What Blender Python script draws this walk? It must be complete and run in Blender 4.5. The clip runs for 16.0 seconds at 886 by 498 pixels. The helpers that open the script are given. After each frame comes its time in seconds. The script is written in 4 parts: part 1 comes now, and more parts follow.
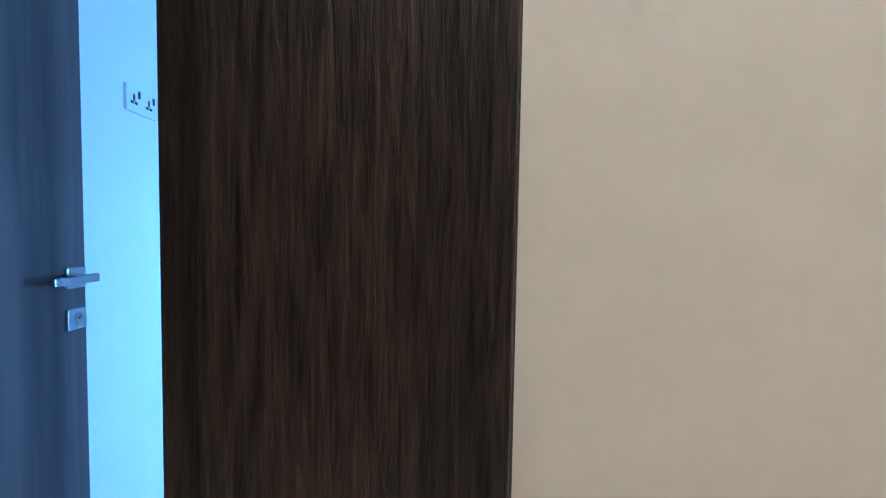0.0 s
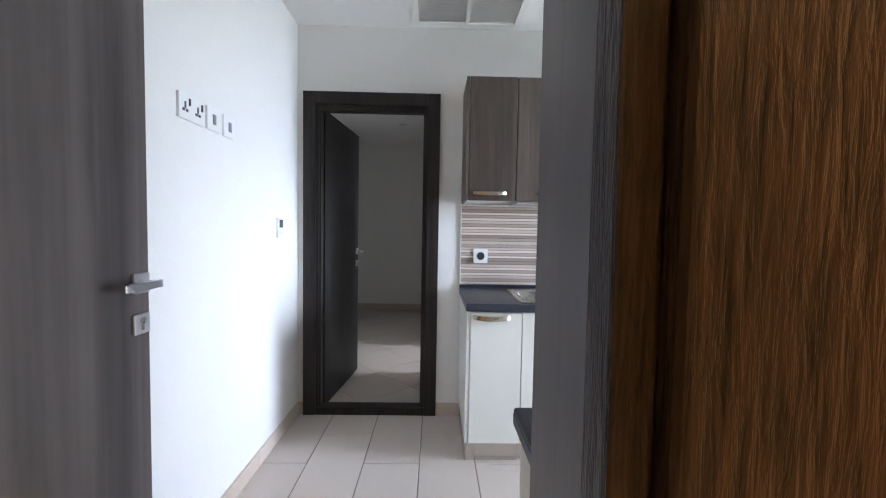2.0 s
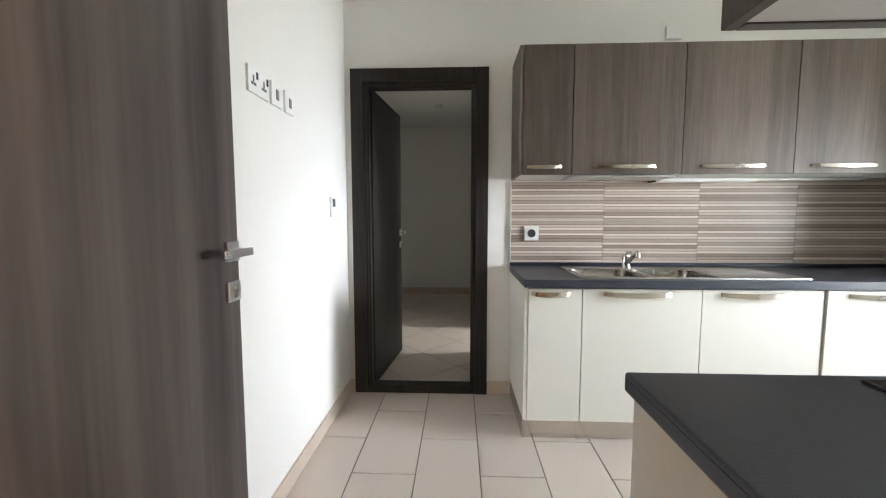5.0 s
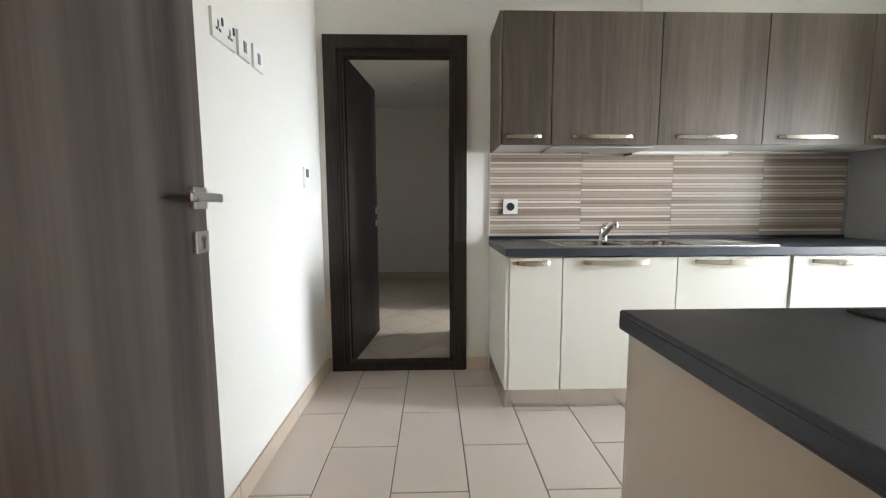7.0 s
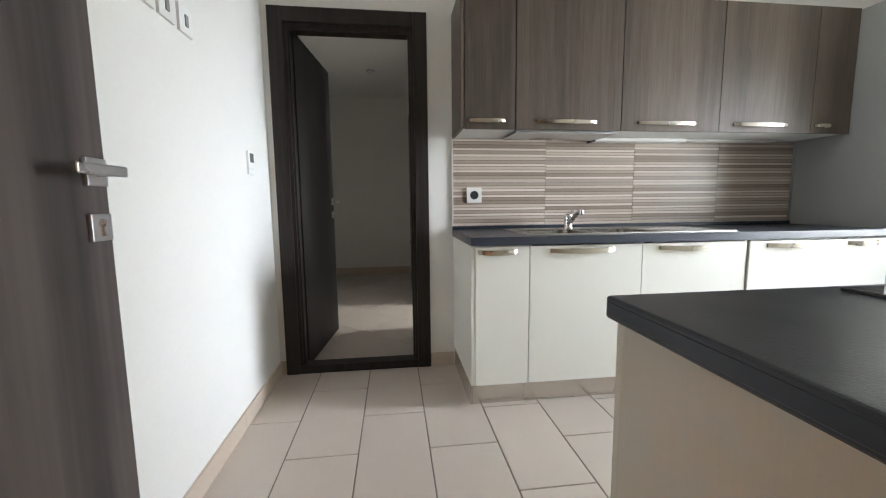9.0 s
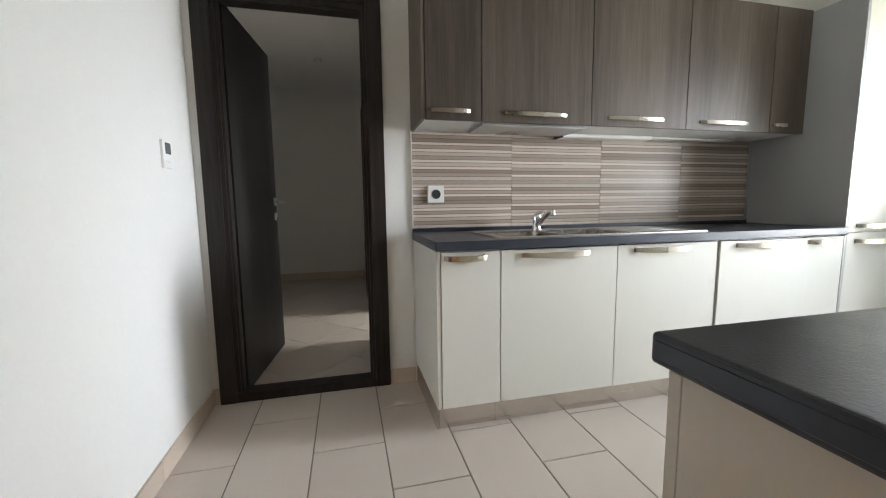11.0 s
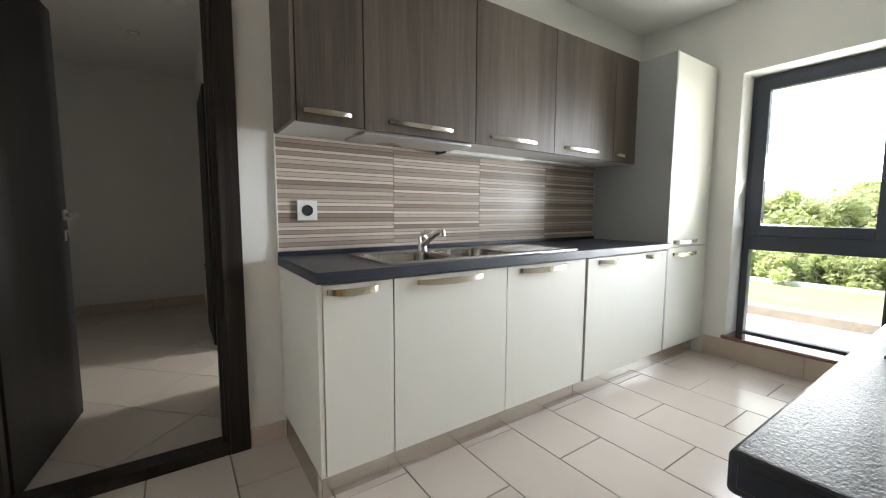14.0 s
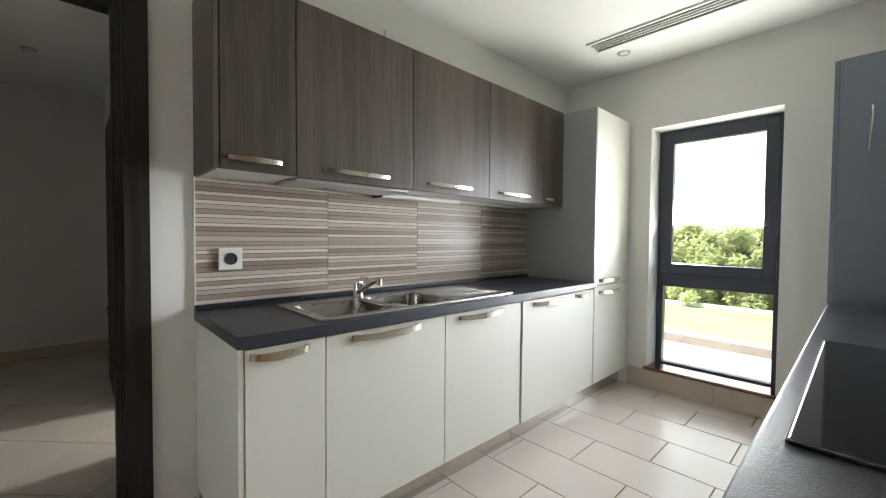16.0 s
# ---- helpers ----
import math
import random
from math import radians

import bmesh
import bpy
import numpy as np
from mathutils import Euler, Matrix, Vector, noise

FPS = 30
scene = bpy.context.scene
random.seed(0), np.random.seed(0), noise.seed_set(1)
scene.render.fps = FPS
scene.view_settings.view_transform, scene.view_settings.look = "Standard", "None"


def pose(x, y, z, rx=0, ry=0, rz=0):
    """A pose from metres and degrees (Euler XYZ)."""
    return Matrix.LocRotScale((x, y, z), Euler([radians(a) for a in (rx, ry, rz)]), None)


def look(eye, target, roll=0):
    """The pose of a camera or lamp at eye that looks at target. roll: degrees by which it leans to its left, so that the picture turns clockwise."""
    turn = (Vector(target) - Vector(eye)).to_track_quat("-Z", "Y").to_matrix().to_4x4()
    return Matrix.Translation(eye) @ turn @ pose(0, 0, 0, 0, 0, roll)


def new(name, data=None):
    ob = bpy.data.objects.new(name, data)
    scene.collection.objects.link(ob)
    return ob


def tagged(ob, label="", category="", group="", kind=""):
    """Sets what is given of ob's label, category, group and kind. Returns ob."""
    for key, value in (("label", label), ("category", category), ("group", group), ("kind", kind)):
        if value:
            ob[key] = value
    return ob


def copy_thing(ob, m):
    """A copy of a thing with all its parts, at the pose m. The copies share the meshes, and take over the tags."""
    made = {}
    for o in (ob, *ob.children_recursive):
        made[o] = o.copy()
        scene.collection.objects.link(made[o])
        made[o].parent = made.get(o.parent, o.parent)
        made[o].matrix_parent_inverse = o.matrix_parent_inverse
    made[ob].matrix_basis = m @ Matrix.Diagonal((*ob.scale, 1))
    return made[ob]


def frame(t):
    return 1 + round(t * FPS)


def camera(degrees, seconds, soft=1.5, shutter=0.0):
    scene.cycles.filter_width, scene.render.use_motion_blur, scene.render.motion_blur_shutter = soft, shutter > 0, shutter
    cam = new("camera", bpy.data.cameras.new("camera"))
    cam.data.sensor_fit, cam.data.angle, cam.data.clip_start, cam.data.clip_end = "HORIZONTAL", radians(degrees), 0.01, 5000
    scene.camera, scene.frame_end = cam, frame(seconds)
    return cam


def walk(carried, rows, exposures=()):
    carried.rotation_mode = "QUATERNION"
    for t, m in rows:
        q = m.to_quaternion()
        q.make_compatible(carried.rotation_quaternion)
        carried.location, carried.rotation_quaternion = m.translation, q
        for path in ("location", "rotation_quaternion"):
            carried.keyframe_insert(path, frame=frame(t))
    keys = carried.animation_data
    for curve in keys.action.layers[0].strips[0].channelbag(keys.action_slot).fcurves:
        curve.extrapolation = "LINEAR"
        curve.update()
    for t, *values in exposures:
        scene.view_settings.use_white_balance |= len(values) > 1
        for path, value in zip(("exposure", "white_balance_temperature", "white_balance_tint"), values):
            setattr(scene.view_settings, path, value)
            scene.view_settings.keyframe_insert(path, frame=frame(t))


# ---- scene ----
cam = camera(96.9, 16.0, 1.15)
PATH = [
    (0, (1.021, 0.363, 1.236), (1.134, 2.358, 1.149), 0.9),
    (0.3, (1.0, 0.366, 1.246), (1.118, 2.36, 1.151), 0.9),
    (0.5, (0.99, 0.37, 1.252), (1.1, 2.365, 1.157), 1.3),
    (1, (0.962, 0.381, 1.256), (1.051, 2.377, 1.159), 1.3),
    (1.2, (0.951, 0.385, 1.256), (1.034, 2.381, 1.154), 1.1),
    (1.5, (0.935, 0.383, 1.257), (1.005, 2.379, 1.157), 1.1),
    (2, (0.912, 0.376, 1.256), (0.952, 2.374, 1.162), 1.0),
    (2.5, (0.887, 0.369, 1.256), (0.893, 2.367, 1.158), 0.7),
    (3, (0.86, 0.365, 1.255), (0.832, 2.362, 1.159), 0.6),
    (3.5, (0.832, 0.369, 1.25), (0.777, 2.366, 1.155), 0.3),
    (4, (0.798, 0.381, 1.241), (0.708, 2.375, 1.126), 0.1),
    (6.5, (0.714, 0.429, 1.104), (0.711, 2.42, 0.907), -0.3),
    (7, (0.713, 0.439, 1.082), (0.764, 2.427, 0.876), -0.2),
    (7.5, (0.712, 0.454, 1.068), (0.802, 2.439, 0.844), -0.2),
    (8, (0.709, 0.471, 1.065), (0.855, 2.452, 0.833), -0.4),
    (8.5, (0.715, 0.512, 1.045), (0.914, 2.489, 0.814), -0.5),
    (11, (0.72, 0.801, 1.041), (1.191, 2.73, 0.809), -0.7),
    (11.5, (0.721, 0.865, 1.046), (1.288, 2.77, 0.822), -0.6),
    (12, (0.71, 0.921, 1.047), (1.383, 2.79, 0.822), -0.6),
    (12.5, (0.702, 0.968, 1.05), (1.496, 2.789, 0.822), -0.5),
    (13, (0.707, 1.015, 1.052), (1.622, 2.78, 0.832), -0.3),
    (13.5, (0.701, 1.052, 1.064), (1.726, 2.757, 0.858), -0.1),
    (14, (0.693, 1.074, 1.086), (1.816, 2.719, 0.898), 0.2),
    (14.5, (0.704, 1.076, 1.111), (1.901, 2.671, 0.957), 0.2),
    (15, (0.717, 1.08, 1.139), (1.977, 2.629, 1.02), 0.2),
    (15.5, (0.716, 1.088, 1.164), (2.028, 2.595, 1.077), 0.3),
    (16, (0.718, 1.094, 1.192), (2.086, 2.552, 1.134), 0.5),
]
walk(cam, [(t, look(e, g, r)) for t, e, g, r in PATH], [(0, 1.8, 3090, 1), (0.5, 1.75, 3090, 2), (1.0, 1.8, 3900, 6), (1.5, 1.95, 4800, 12), (2.0, 2.2, 5250, 13), (2.5, 2.22, 5550, 13), (3.5, 2.3, 5900, 12), (4.2, 2.25, 5950, 11), (7.0, 2.08, 6050, 9), (8.5, 2.02, 5900, 9), (11.0, 1.76, 6000, 10), (12.0, 1.62, 6050, 10), (13.0, 1.7, 6050, 9), (16, 1.58, 6050, 9)])

# world, sun, exposure -------------------------------------------------
world = bpy.data.worlds.new("sky")
scene.world = world
world.use_nodes = True
wn = world.node_tree
sky = wn.nodes.new("ShaderNodeTexSky")
sky.sky_type = "NISHITA"
sky.sun_disc = False
sky.sun_elevation = radians(60)
sky.sun_rotation = radians(-27)
sky.air_density, sky.dust_density = 1.0, 3.0
wn.links.new(sky.outputs[0], wn.nodes["Background"].inputs[0])
wn.nodes["Background"].inputs[1].default_value = 0.15
sun_data = bpy.data.lights.new("sun", "SUN")
sun_data.energy, sun_data.angle, sun_data.color = 5.0, radians(0.6), (1.0, 0.95, 0.88)
sun = new("sun", sun_data)
sun.matrix_world = look((0, 0, 0), (0.26, -0.52, -1.0))


def area_lamp(name, eye, way, wide, high, watts, color, spread=180):
    d = bpy.data.lights.new(name, "AREA")
    d.shape, d.size, d.size_y, d.energy, d.color, d.spread = "RECTANGLE", wide, high, watts, color, radians(spread)
    ob = new(name, d)
    ob.matrix_world = look(eye, Vector(eye) + Vector(way))
    return ob


# daylight in the opening of the tall kitchen window: light thrown up by the sunlit terrace, and the sky's light inwards and down
area_lamp("window_terrace_light", (4.12, 1.855, 1.12), (-0.80, -0.04, 0.60), 0.76, 1.0, 7.3, (1.0, 0.95, 0.82), 120)
area_lamp("window_sky_floor", (4.12, 1.855, 1.22), (-0.86, 0.02, -0.52), 0.76, 0.9, 2.7, (0.94, 0.96, 1.0), 100)
area_lamp("window_sky_west", (4.12, 1.855, 1.63), (-4.25, 1.10, -0.42), 0.72, 0.90, 0.65, (0.93, 0.94, 1.0), 48)
area_lamp("window_sky_low", (4.12, 1.82, 1.12), (-4.25, 0.95, -0.55), 0.60, 1.70, 2.4, (0.95, 0.97, 1.0), 44)
area_lamp("window_sky_north", (4.12, 1.64, 1.24), (-2.25, 1.40, 0.0), 0.32, 0.44, 0.30, (1.0, 0.985, 0.95), 40)
# daylight in the opening of the side room's window
area_lamp("side_window_daylight", (4.12, 4.15, 1.5), (-2.2, 0.0, -0.4), 0.46, 1.1, 26, (1.0, 0.95, 0.87))
# warm lamp of the hall
bulb = bpy.data.lights.new("hall_bulb", "POINT")
bulb.energy, bulb.color, bulb.shadow_soft_size = 23, (1.0, 0.56, 0.20), 0.09
new("hall_bulb", bulb).location = (1.48, 0.18, 2.38)


# materials ------------------------------------------------------------
def node(nt, kind, **values):
    n = nt.nodes.new(kind)
    for key, v in values.items():
        n.inputs[key.replace("_", " ")].default_value = v
    return n


def surface(name, base, rough=0.5, metal=0.0, var=0.08, scale=3.0, fine=90.0, bump=0.08, stretch=(1, 1, 1), per_object=0.0, rough_var=0.08, coat=0.0, spec=0.5):
    """A procedural paint, tile, stone or metal: colour and roughness vary at two scales, with fine relief."""
    m = bpy.data.materials.new(name)
    m.use_nodes = True
    nt = m.node_tree
    b = nt.nodes["Principled BSDF"]
    tc = nt.nodes.new("ShaderNodeTexCoord")
    info = nt.nodes.new("ShaderNodeObjectInfo")
    shift = nt.nodes.new("ShaderNodeVectorMath")
    shift.operation = "MULTIPLY_ADD"
    shift.inputs[1].default_value = stretch
    nt.links.new(tc.outputs["Object"], shift.inputs[0])
    rnd = nt.nodes.new("ShaderNodeMath")
    rnd.operation = "MULTIPLY"
    rnd.inputs[1].default_value = 37.0
    nt.links.new(info.outputs["Random"], rnd.inputs[0])
    nt.links.new(rnd.outputs[0], shift.inputs[2])
    big = node(nt, "ShaderNodeTexNoise", Scale=scale, Detail=4.0, Roughness=0.6)
    small = node(nt, "ShaderNodeTexNoise", Scale=fine, Detail=3.0, Roughness=0.6)
    for n in (big, small):
        nt.links.new(shift.outputs[0], n.inputs["Vector"])
    mix = nt.nodes.new("ShaderNodeMath")
    mix.operation = "MULTIPLY_ADD"
    mix.inputs[1].default_value = 0.4
    nt.links.new(small.outputs["Fac"], mix.inputs[0])
    part_big = nt.nodes.new("ShaderNodeMath")
    part_big.operation = "MULTIPLY"
    part_big.inputs[1].default_value = 0.6
    nt.links.new(big.outputs["Fac"], part_big.inputs[0])
    nt.links.new(part_big.outputs[0], mix.inputs[2])
    ramp = nt.nodes.new("ShaderNodeValToRGB")
    lo = [c * (1 - var * 2) for c in base]
    hi = [min(1.0, c * (1 + var * 2)) for c in base]
    ramp.color_ramp.elements[0].position, ramp.color_ramp.elements[1].position = 0.25, 0.75
    ramp.color_ramp.elements[0].color, ramp.color_ramp.elements[1].color = (*lo, 1), (*hi, 1)
    nt.links.new(mix.outputs[0], ramp.inputs[0])
    out = ramp.outputs[0]
    if per_object:
        hsv = nt.nodes.new("ShaderNodeHueSaturation")
        val = node(nt, "ShaderNodeMapRange")
        val.inputs[3].default_value, val.inputs[4].default_value = 1 - per_object, 1 + per_object
        nt.links.new(info.outputs["Random"], val.inputs[0])
        nt.links.new(val.outputs[0], hsv.inputs["Value"])
        nt.links.new(out, hsv.inputs["Color"])
        out = hsv.outputs[0]
    nt.links.new(out, b.inputs["Base Color"])
    rr = node(nt, "ShaderNodeMapRange")
    rr.inputs[1].default_value, rr.inputs[2].default_value = 0.3, 0.7
    rr.inputs[3].default_value, rr.inputs[4].default_value = max(0.02, rough - rough_var), min(1, rough + rough_var)
    nt.links.new(big.outputs["Fac"], rr.inputs[0])
    nt.links.new(rr.outputs[0], b.inputs["Roughness"])
    b.inputs["Metallic"].default_value = metal
    b.inputs["Specular IOR Level"].default_value = spec
    b.inputs["Coat Weight"].default_value = coat
    if bump:
        bp = node(nt, "ShaderNodeBump", Strength=bump, Distance=0.002)
        nt.links.new(small.outputs["Fac"], bp.inputs["Height"])
        nt.links.new(bp.outputs[0], b.inputs["Normal"])
    return m


def wood(name, dark, light, rough=0.45, band=9.0, grain=70.0, axis=2, bump=0.15, spec=0.35, shares=(0.60, 0.26, 0.14), relief=1):
    """Foil-faced timber: long streaks along one axis, broad bands and fine grain."""
    m = bpy.data.materials.new(name)
    m.use_nodes = True
    nt = m.node_tree
    b = nt.nodes["Principled BSDF"]
    tc = nt.nodes.new("ShaderNodeTexCoord")
    info = nt.nodes.new("ShaderNodeObjectInfo")
    outs = []
    for k, (sc, along) in enumerate(((band, 0.035), (grain, 0.03), (grain * 0.35, 0.12))):
        st = nt.nodes.new("ShaderNodeVectorMath")
        st.operation = "MULTIPLY_ADD"
        f = [1.0, 1.0, 1.0]
        f[axis] = along
        st.inputs[1].default_value = f
        rnd = nt.nodes.new("ShaderNodeMath")
        rnd.operation = "MULTIPLY"
        rnd.inputs[1].default_value = 11.0 + k * 7
        nt.links.new(info.outputs["Random"], rnd.inputs[0])
        nt.links.new(tc.outputs["Object"], st.inputs[0])
        nt.links.new(rnd.outputs[0], st.inputs[2])
        n = node(nt, "ShaderNodeTexNoise", Scale=sc, Detail=4.0, Roughness=0.62, Distortion=0.4)
        nt.links.new(st.outputs[0], n.inputs["Vector"])
        outs.append(n.outputs["Fac"])
    acc = None
    for o, w in zip(outs, shares):
        mm = nt.nodes.new("ShaderNodeMath")
        mm.operation = "MULTIPLY_ADD"
        mm.inputs[1].default_value = w
        nt.links.new(o, mm.inputs[0])
        if acc is None:
            mm.inputs[2].default_value = 0.0
        else:
            nt.links.new(acc, mm.inputs[2])
        acc = mm.outputs[0]
    ramp = nt.nodes.new("ShaderNodeValToRGB")
    ramp.color_ramp.elements[0].position, ramp.color_ramp.elements[1].position = 0.39, 0.62
    ramp.color_ramp.elements[0].color, ramp.color_ramp.elements[1].color = (*dark, 1), (*light, 1)
    nt.links.new(acc, ramp.inputs[0])
    nt.links.new(ramp.outputs[0], b.inputs["Base Color"])
    b.inputs["Roughness"].default_value = rough
    b.inputs["Specular IOR Level"].default_value = spec
    bp = node(nt, "ShaderNodeBump", Strength=bump, Distance=0.0015)
    nt.links.new(outs[relief], bp.inputs["Height"])
    nt.links.new(bp.outputs[0], b.inputs["Normal"])
    return m


WALL = surface("wall_paint", (0.76, 0.752, 0.715), 0.75, var=0.015, scale=1.2, fine=60, bump=0.12)
CEIL = surface("ceiling_paint", (0.80, 0.795, 0.77), 0.8, var=0.015, scale=1.0, fine=80, bump=0.06)
HALLPAINT = surface("hall_paint", (0.72, 0.63, 0.51), 0.7, var=0.03, scale=2.0, fine=45, bump=0.3)
TILE = surface("floor_tile", (0.61, 0.54, 0.475), 0.22, var=0.018, scale=2.5, fine=140, bump=0.04, per_object=0.03, rough_var=0.025)
GROUT = surface("grout", (0.20, 0.165, 0.135), 0.85, var=0.1, fine=200, bump=0.3)
SKIRT = surface("skirting_tile", (0.56, 0.47, 0.38), 0.35, var=0.05, scale=6, fine=140, bump=0.05, per_object=0.04)
DOORWOOD = wood("dark_door_foil", (0.038, 0.033, 0.033), (0.112, 0.096, 0.093), 0.42, band=7, grain=60, shares=(0.74, 0.12, 0.14))
FRAMEWOOD = wood("dark_frame_foil", (0.0025, 0.0016, 0.0012), (0.060, 0.037, 0.025), 0.36, band=16, grain=800, bump=1.0, spec=0.30, shares=(0.34, 0.30, 0.36), relief=2)
# paler, greyer copy of the frame foil: kitchen daylight is put into its colour
DAYLITWOOD = wood("daylit_frame_foil", (0.062, 0.056, 0.055), (0.125, 0.113, 0.110), 0.38, band=9, grain=90, bump=0.08, spec=0.5)
# same foil as the entrance door, with the corridor's dimness painted in
INNERDOOR = wood("dimmed_inner_door_foil", (0.008, 0.0078, 0.0079), (0.022, 0.0208, 0.0206), 0.5, band=10, grain=80, spec=0.25)
INNERFRAME = wood("near_black_brown_architrave_foil", (0.013, 0.0103, 0.0092), (0.036, 0.029, 0.0255), 0.5, band=20, grain=120, bump=0.3, spec=0.25)
# deck steel darkened: the cabinets' dark reflection in the bowls is in the colour
BOWLSTEEL = surface("reflection_darkened_steel", (0.36, 0.34, 0.31), 0.26, 1.0, var=0.05, scale=6, fine=160, bump=0.02)
CABWOOD = wood("grey_brown_cabinet_foil", (0.055, 0.0425, 0.033), (0.128, 0.102, 0.081), 0.42, band=5, grain=120, bump=0.06)
CABWHITE = surface("cream_cabinet_front", (0.75, 0.738, 0.665), 0.50, var=0.02, scale=2.0, fine=260, bump=0.05, stretch=(1, 1, 0.04), spec=0.3)
# slate grey pushed to blue; the added tint is flare from the window
SLATE = surface("flare_tinted_slate_board", (0.205, 0.235, 0.285), 0.38, var=0.03, scale=2.0, fine=200, bump=0.04)
GREYBOARD = surface("pale_grey_side_board", (0.40, 0.41, 0.415), 0.42, var=0.02, scale=2.0, fine=200, bump=0.04)
CARCASS = surface("white_carcass_board", (0.78, 0.78, 0.76), 0.5, var=0.015, fine=150, bump=0.04)
WORKTOP = surface("black_grained_worktop", (0.028, 0.034, 0.048), 0.34, var=0.12, scale=5, fine=280, bump=0.42, rough_var=0.05)
EDGEBAND = surface("navy_black_edge_band", (0.026, 0.034, 0.052), 0.34, var=0.1, scale=5, fine=160, bump=0.06, rough_var=0.05)
STEEL = surface("brushed_steel", (0.40, 0.39, 0.37), 0.36, 1.0, var=0.05, scale=6, fine=160, bump=0.03, stretch=(0.1, 1, 1))
CHROME = surface("chrome", (0.72, 0.72, 0.73), 0.10, 1.0, var=0.02, fine=60, bump=0.0, rough_var=0.03)
NICKEL = surface("champagne_nickel", (0.50, 0.455, 0.375), 0.28, 1.0, var=0.04, fine=160, bump=0.02)
SATIN = surface("satin_chrome", (0.56, 0.57, 0.59), 0.32, 1.0, var=0.04, fine=120, bump=0.02)
PLINTH = surface("satin_aluminium_plinth", (0.62, 0.58, 0.54), 0.22, 1.0, var=0.04, fine=120, bump=0.02, stretch=(0.1, 1, 1))
PLASTIC = surface("white_plastic", (0.76, 0.76, 0.74), 0.35, var=0.01, fine=100, bump=0.0)
DARKPLASTIC = surface("dark_plastic", (0.035, 0.035, 0.037), 0.4, var=0.05, fine=100, bump=0.0)
LCD = surface("grey_lcd", (0.13, 0.145, 0.135), 0.15, var=0.03, fine=100, bump=0.0)
HOBGLASS = surface("black_hob_glass", (0.012, 0.013, 0.015), 0.06, var=0.05, fine=40, bump=0.0, rough_var=0.02)
ALU = surface("anthracite_aluminium", (0.038, 0.046, 0.064), 0.38, var=0.06, fine=180, bump=0.05)
SILLWOOD = surface("varnished_reddish_brown_sill", (0.16, 0.055, 0.032), 0.07, var=0.12, scale=8, fine=90, bump=0.02, rough_var=0.02, coat=1.0)
VENTWHITE = surface("white_metal_grille", (0.74, 0.73, 0.69), 0.45, var=0.01, fine=90, bump=0.0)
# near-black colour that stands for the shade inside the diffuser slots
SLOTSHADE = surface("painted_slot_shade", (0.012, 0.012, 0.012), 0.9, var=0.05, fine=60, bump=0.0)
STRIPE = [surface("tile_stripe_white", (0.66, 0.575, 0.505), 0.34, var=0.03, fine=120, bump=0.03, stretch=(0.2, 1, 1)),
          surface("tile_stripe_beige", (0.51, 0.43, 0.36), 0.34, var=0.04, fine=120, bump=0.03, stretch=(0.2, 1, 1)),
          surface("tile_stripe_taupe", (0.36, 0.295, 0.24), 0.36, var=0.05, fine=120, bump=0.03, stretch=(0.2, 1, 1)),
          surface("tile_stripe_brown", (0.27, 0.212, 0.168), 0.36, var=0.05, fine=120, bump=0.03, stretch=(0.2, 1, 1)),
          surface("tile_groove", (0.11, 0.085, 0.068), 0.6, var=0.05, fine=120, bump=0.0)]
TERRACE = surface("pale_terrace_paving", (0.58, 0.56, 0.52), 0.8, var=0.06, scale=2, fine=60, bump=0.3)
KERBSTONE = surface("weathered_kerb_render", (0.24, 0.20, 0.16), 0.9, var=0.25, scale=4, fine=50, bump=0.5)
GRASS = surface("lawn", (0.25, 0.285, 0.10), 0.9, var=0.22, scale=0.8, fine=20, bump=0.5)
LEAF = surface("leaf", (0.29, 0.32, 0.14), 0.5, var=0.35, scale=1.2, fine=9, bump=0.0, per_object=0.2)
lt = LEAF.node_tree
through_leaf = lt.nodes.new("ShaderNodeBsdfTranslucent")
through_leaf.inputs[0].default_value = (0.70, 0.73, 0.36, 1)
leaf_mix = lt.nodes.new("ShaderNodeMixShader")
leaf_mix.inputs[0].default_value = 0.55
lt.links.new(lt.nodes["Principled BSDF"].outputs[0], leaf_mix.inputs[1])
lt.links.new(through_leaf.outputs[0], leaf_mix.inputs[2])
lt.links.new(leaf_mix.outputs[0], lt.nodes["Material Output"].inputs[0])
HAZE = bpy.data.materials.new("bright_hazy_sky")
HAZE.use_nodes = True
HAZE.node_tree.nodes["Principled BSDF"].inputs["Base Color"].default_value = (0.8, 0.8, 0.8, 1)
HAZE.node_tree.nodes["Principled BSDF"].inputs["Emission Color"].default_value = (0.97, 0.985, 1.0, 1)
HAZE.node_tree.nodes["Principled BSDF"].inputs["Emission Strength"].default_value = 0.5
BARK = surface("bark", (0.09, 0.065, 0.045), 0.9, var=0.2, scale=6, fine=50, bump=0.6)
FENCE = surface("weathered_fence_wall", (0.33, 0.31, 0.28), 0.9, var=0.15, scale=1, fine=30, bump=0.3)
GLOW = bpy.data.materials.new("warm_lamp_glow")
GLOW.use_nodes = True
GLOW.node_tree.nodes["Principled BSDF"].inputs["Emission Color"].default_value = (1.0, 0.7, 0.42, 1)
GLOW.node_tree.nodes["Principled BSDF"].inputs["Emission Strength"].default_value = 4.0
GLASS = bpy.data.materials.new("clear_glass")
GLASS.use_nodes = True
gb = GLASS.node_tree.nodes["Principled BSDF"]
gb.inputs["Base Color"].default_value = (0.97, 0.985, 0.98, 1)
gb.inputs["Roughness"].default_value = 0.0
gb.inputs["Transmission Weight"].default_value = 1.0
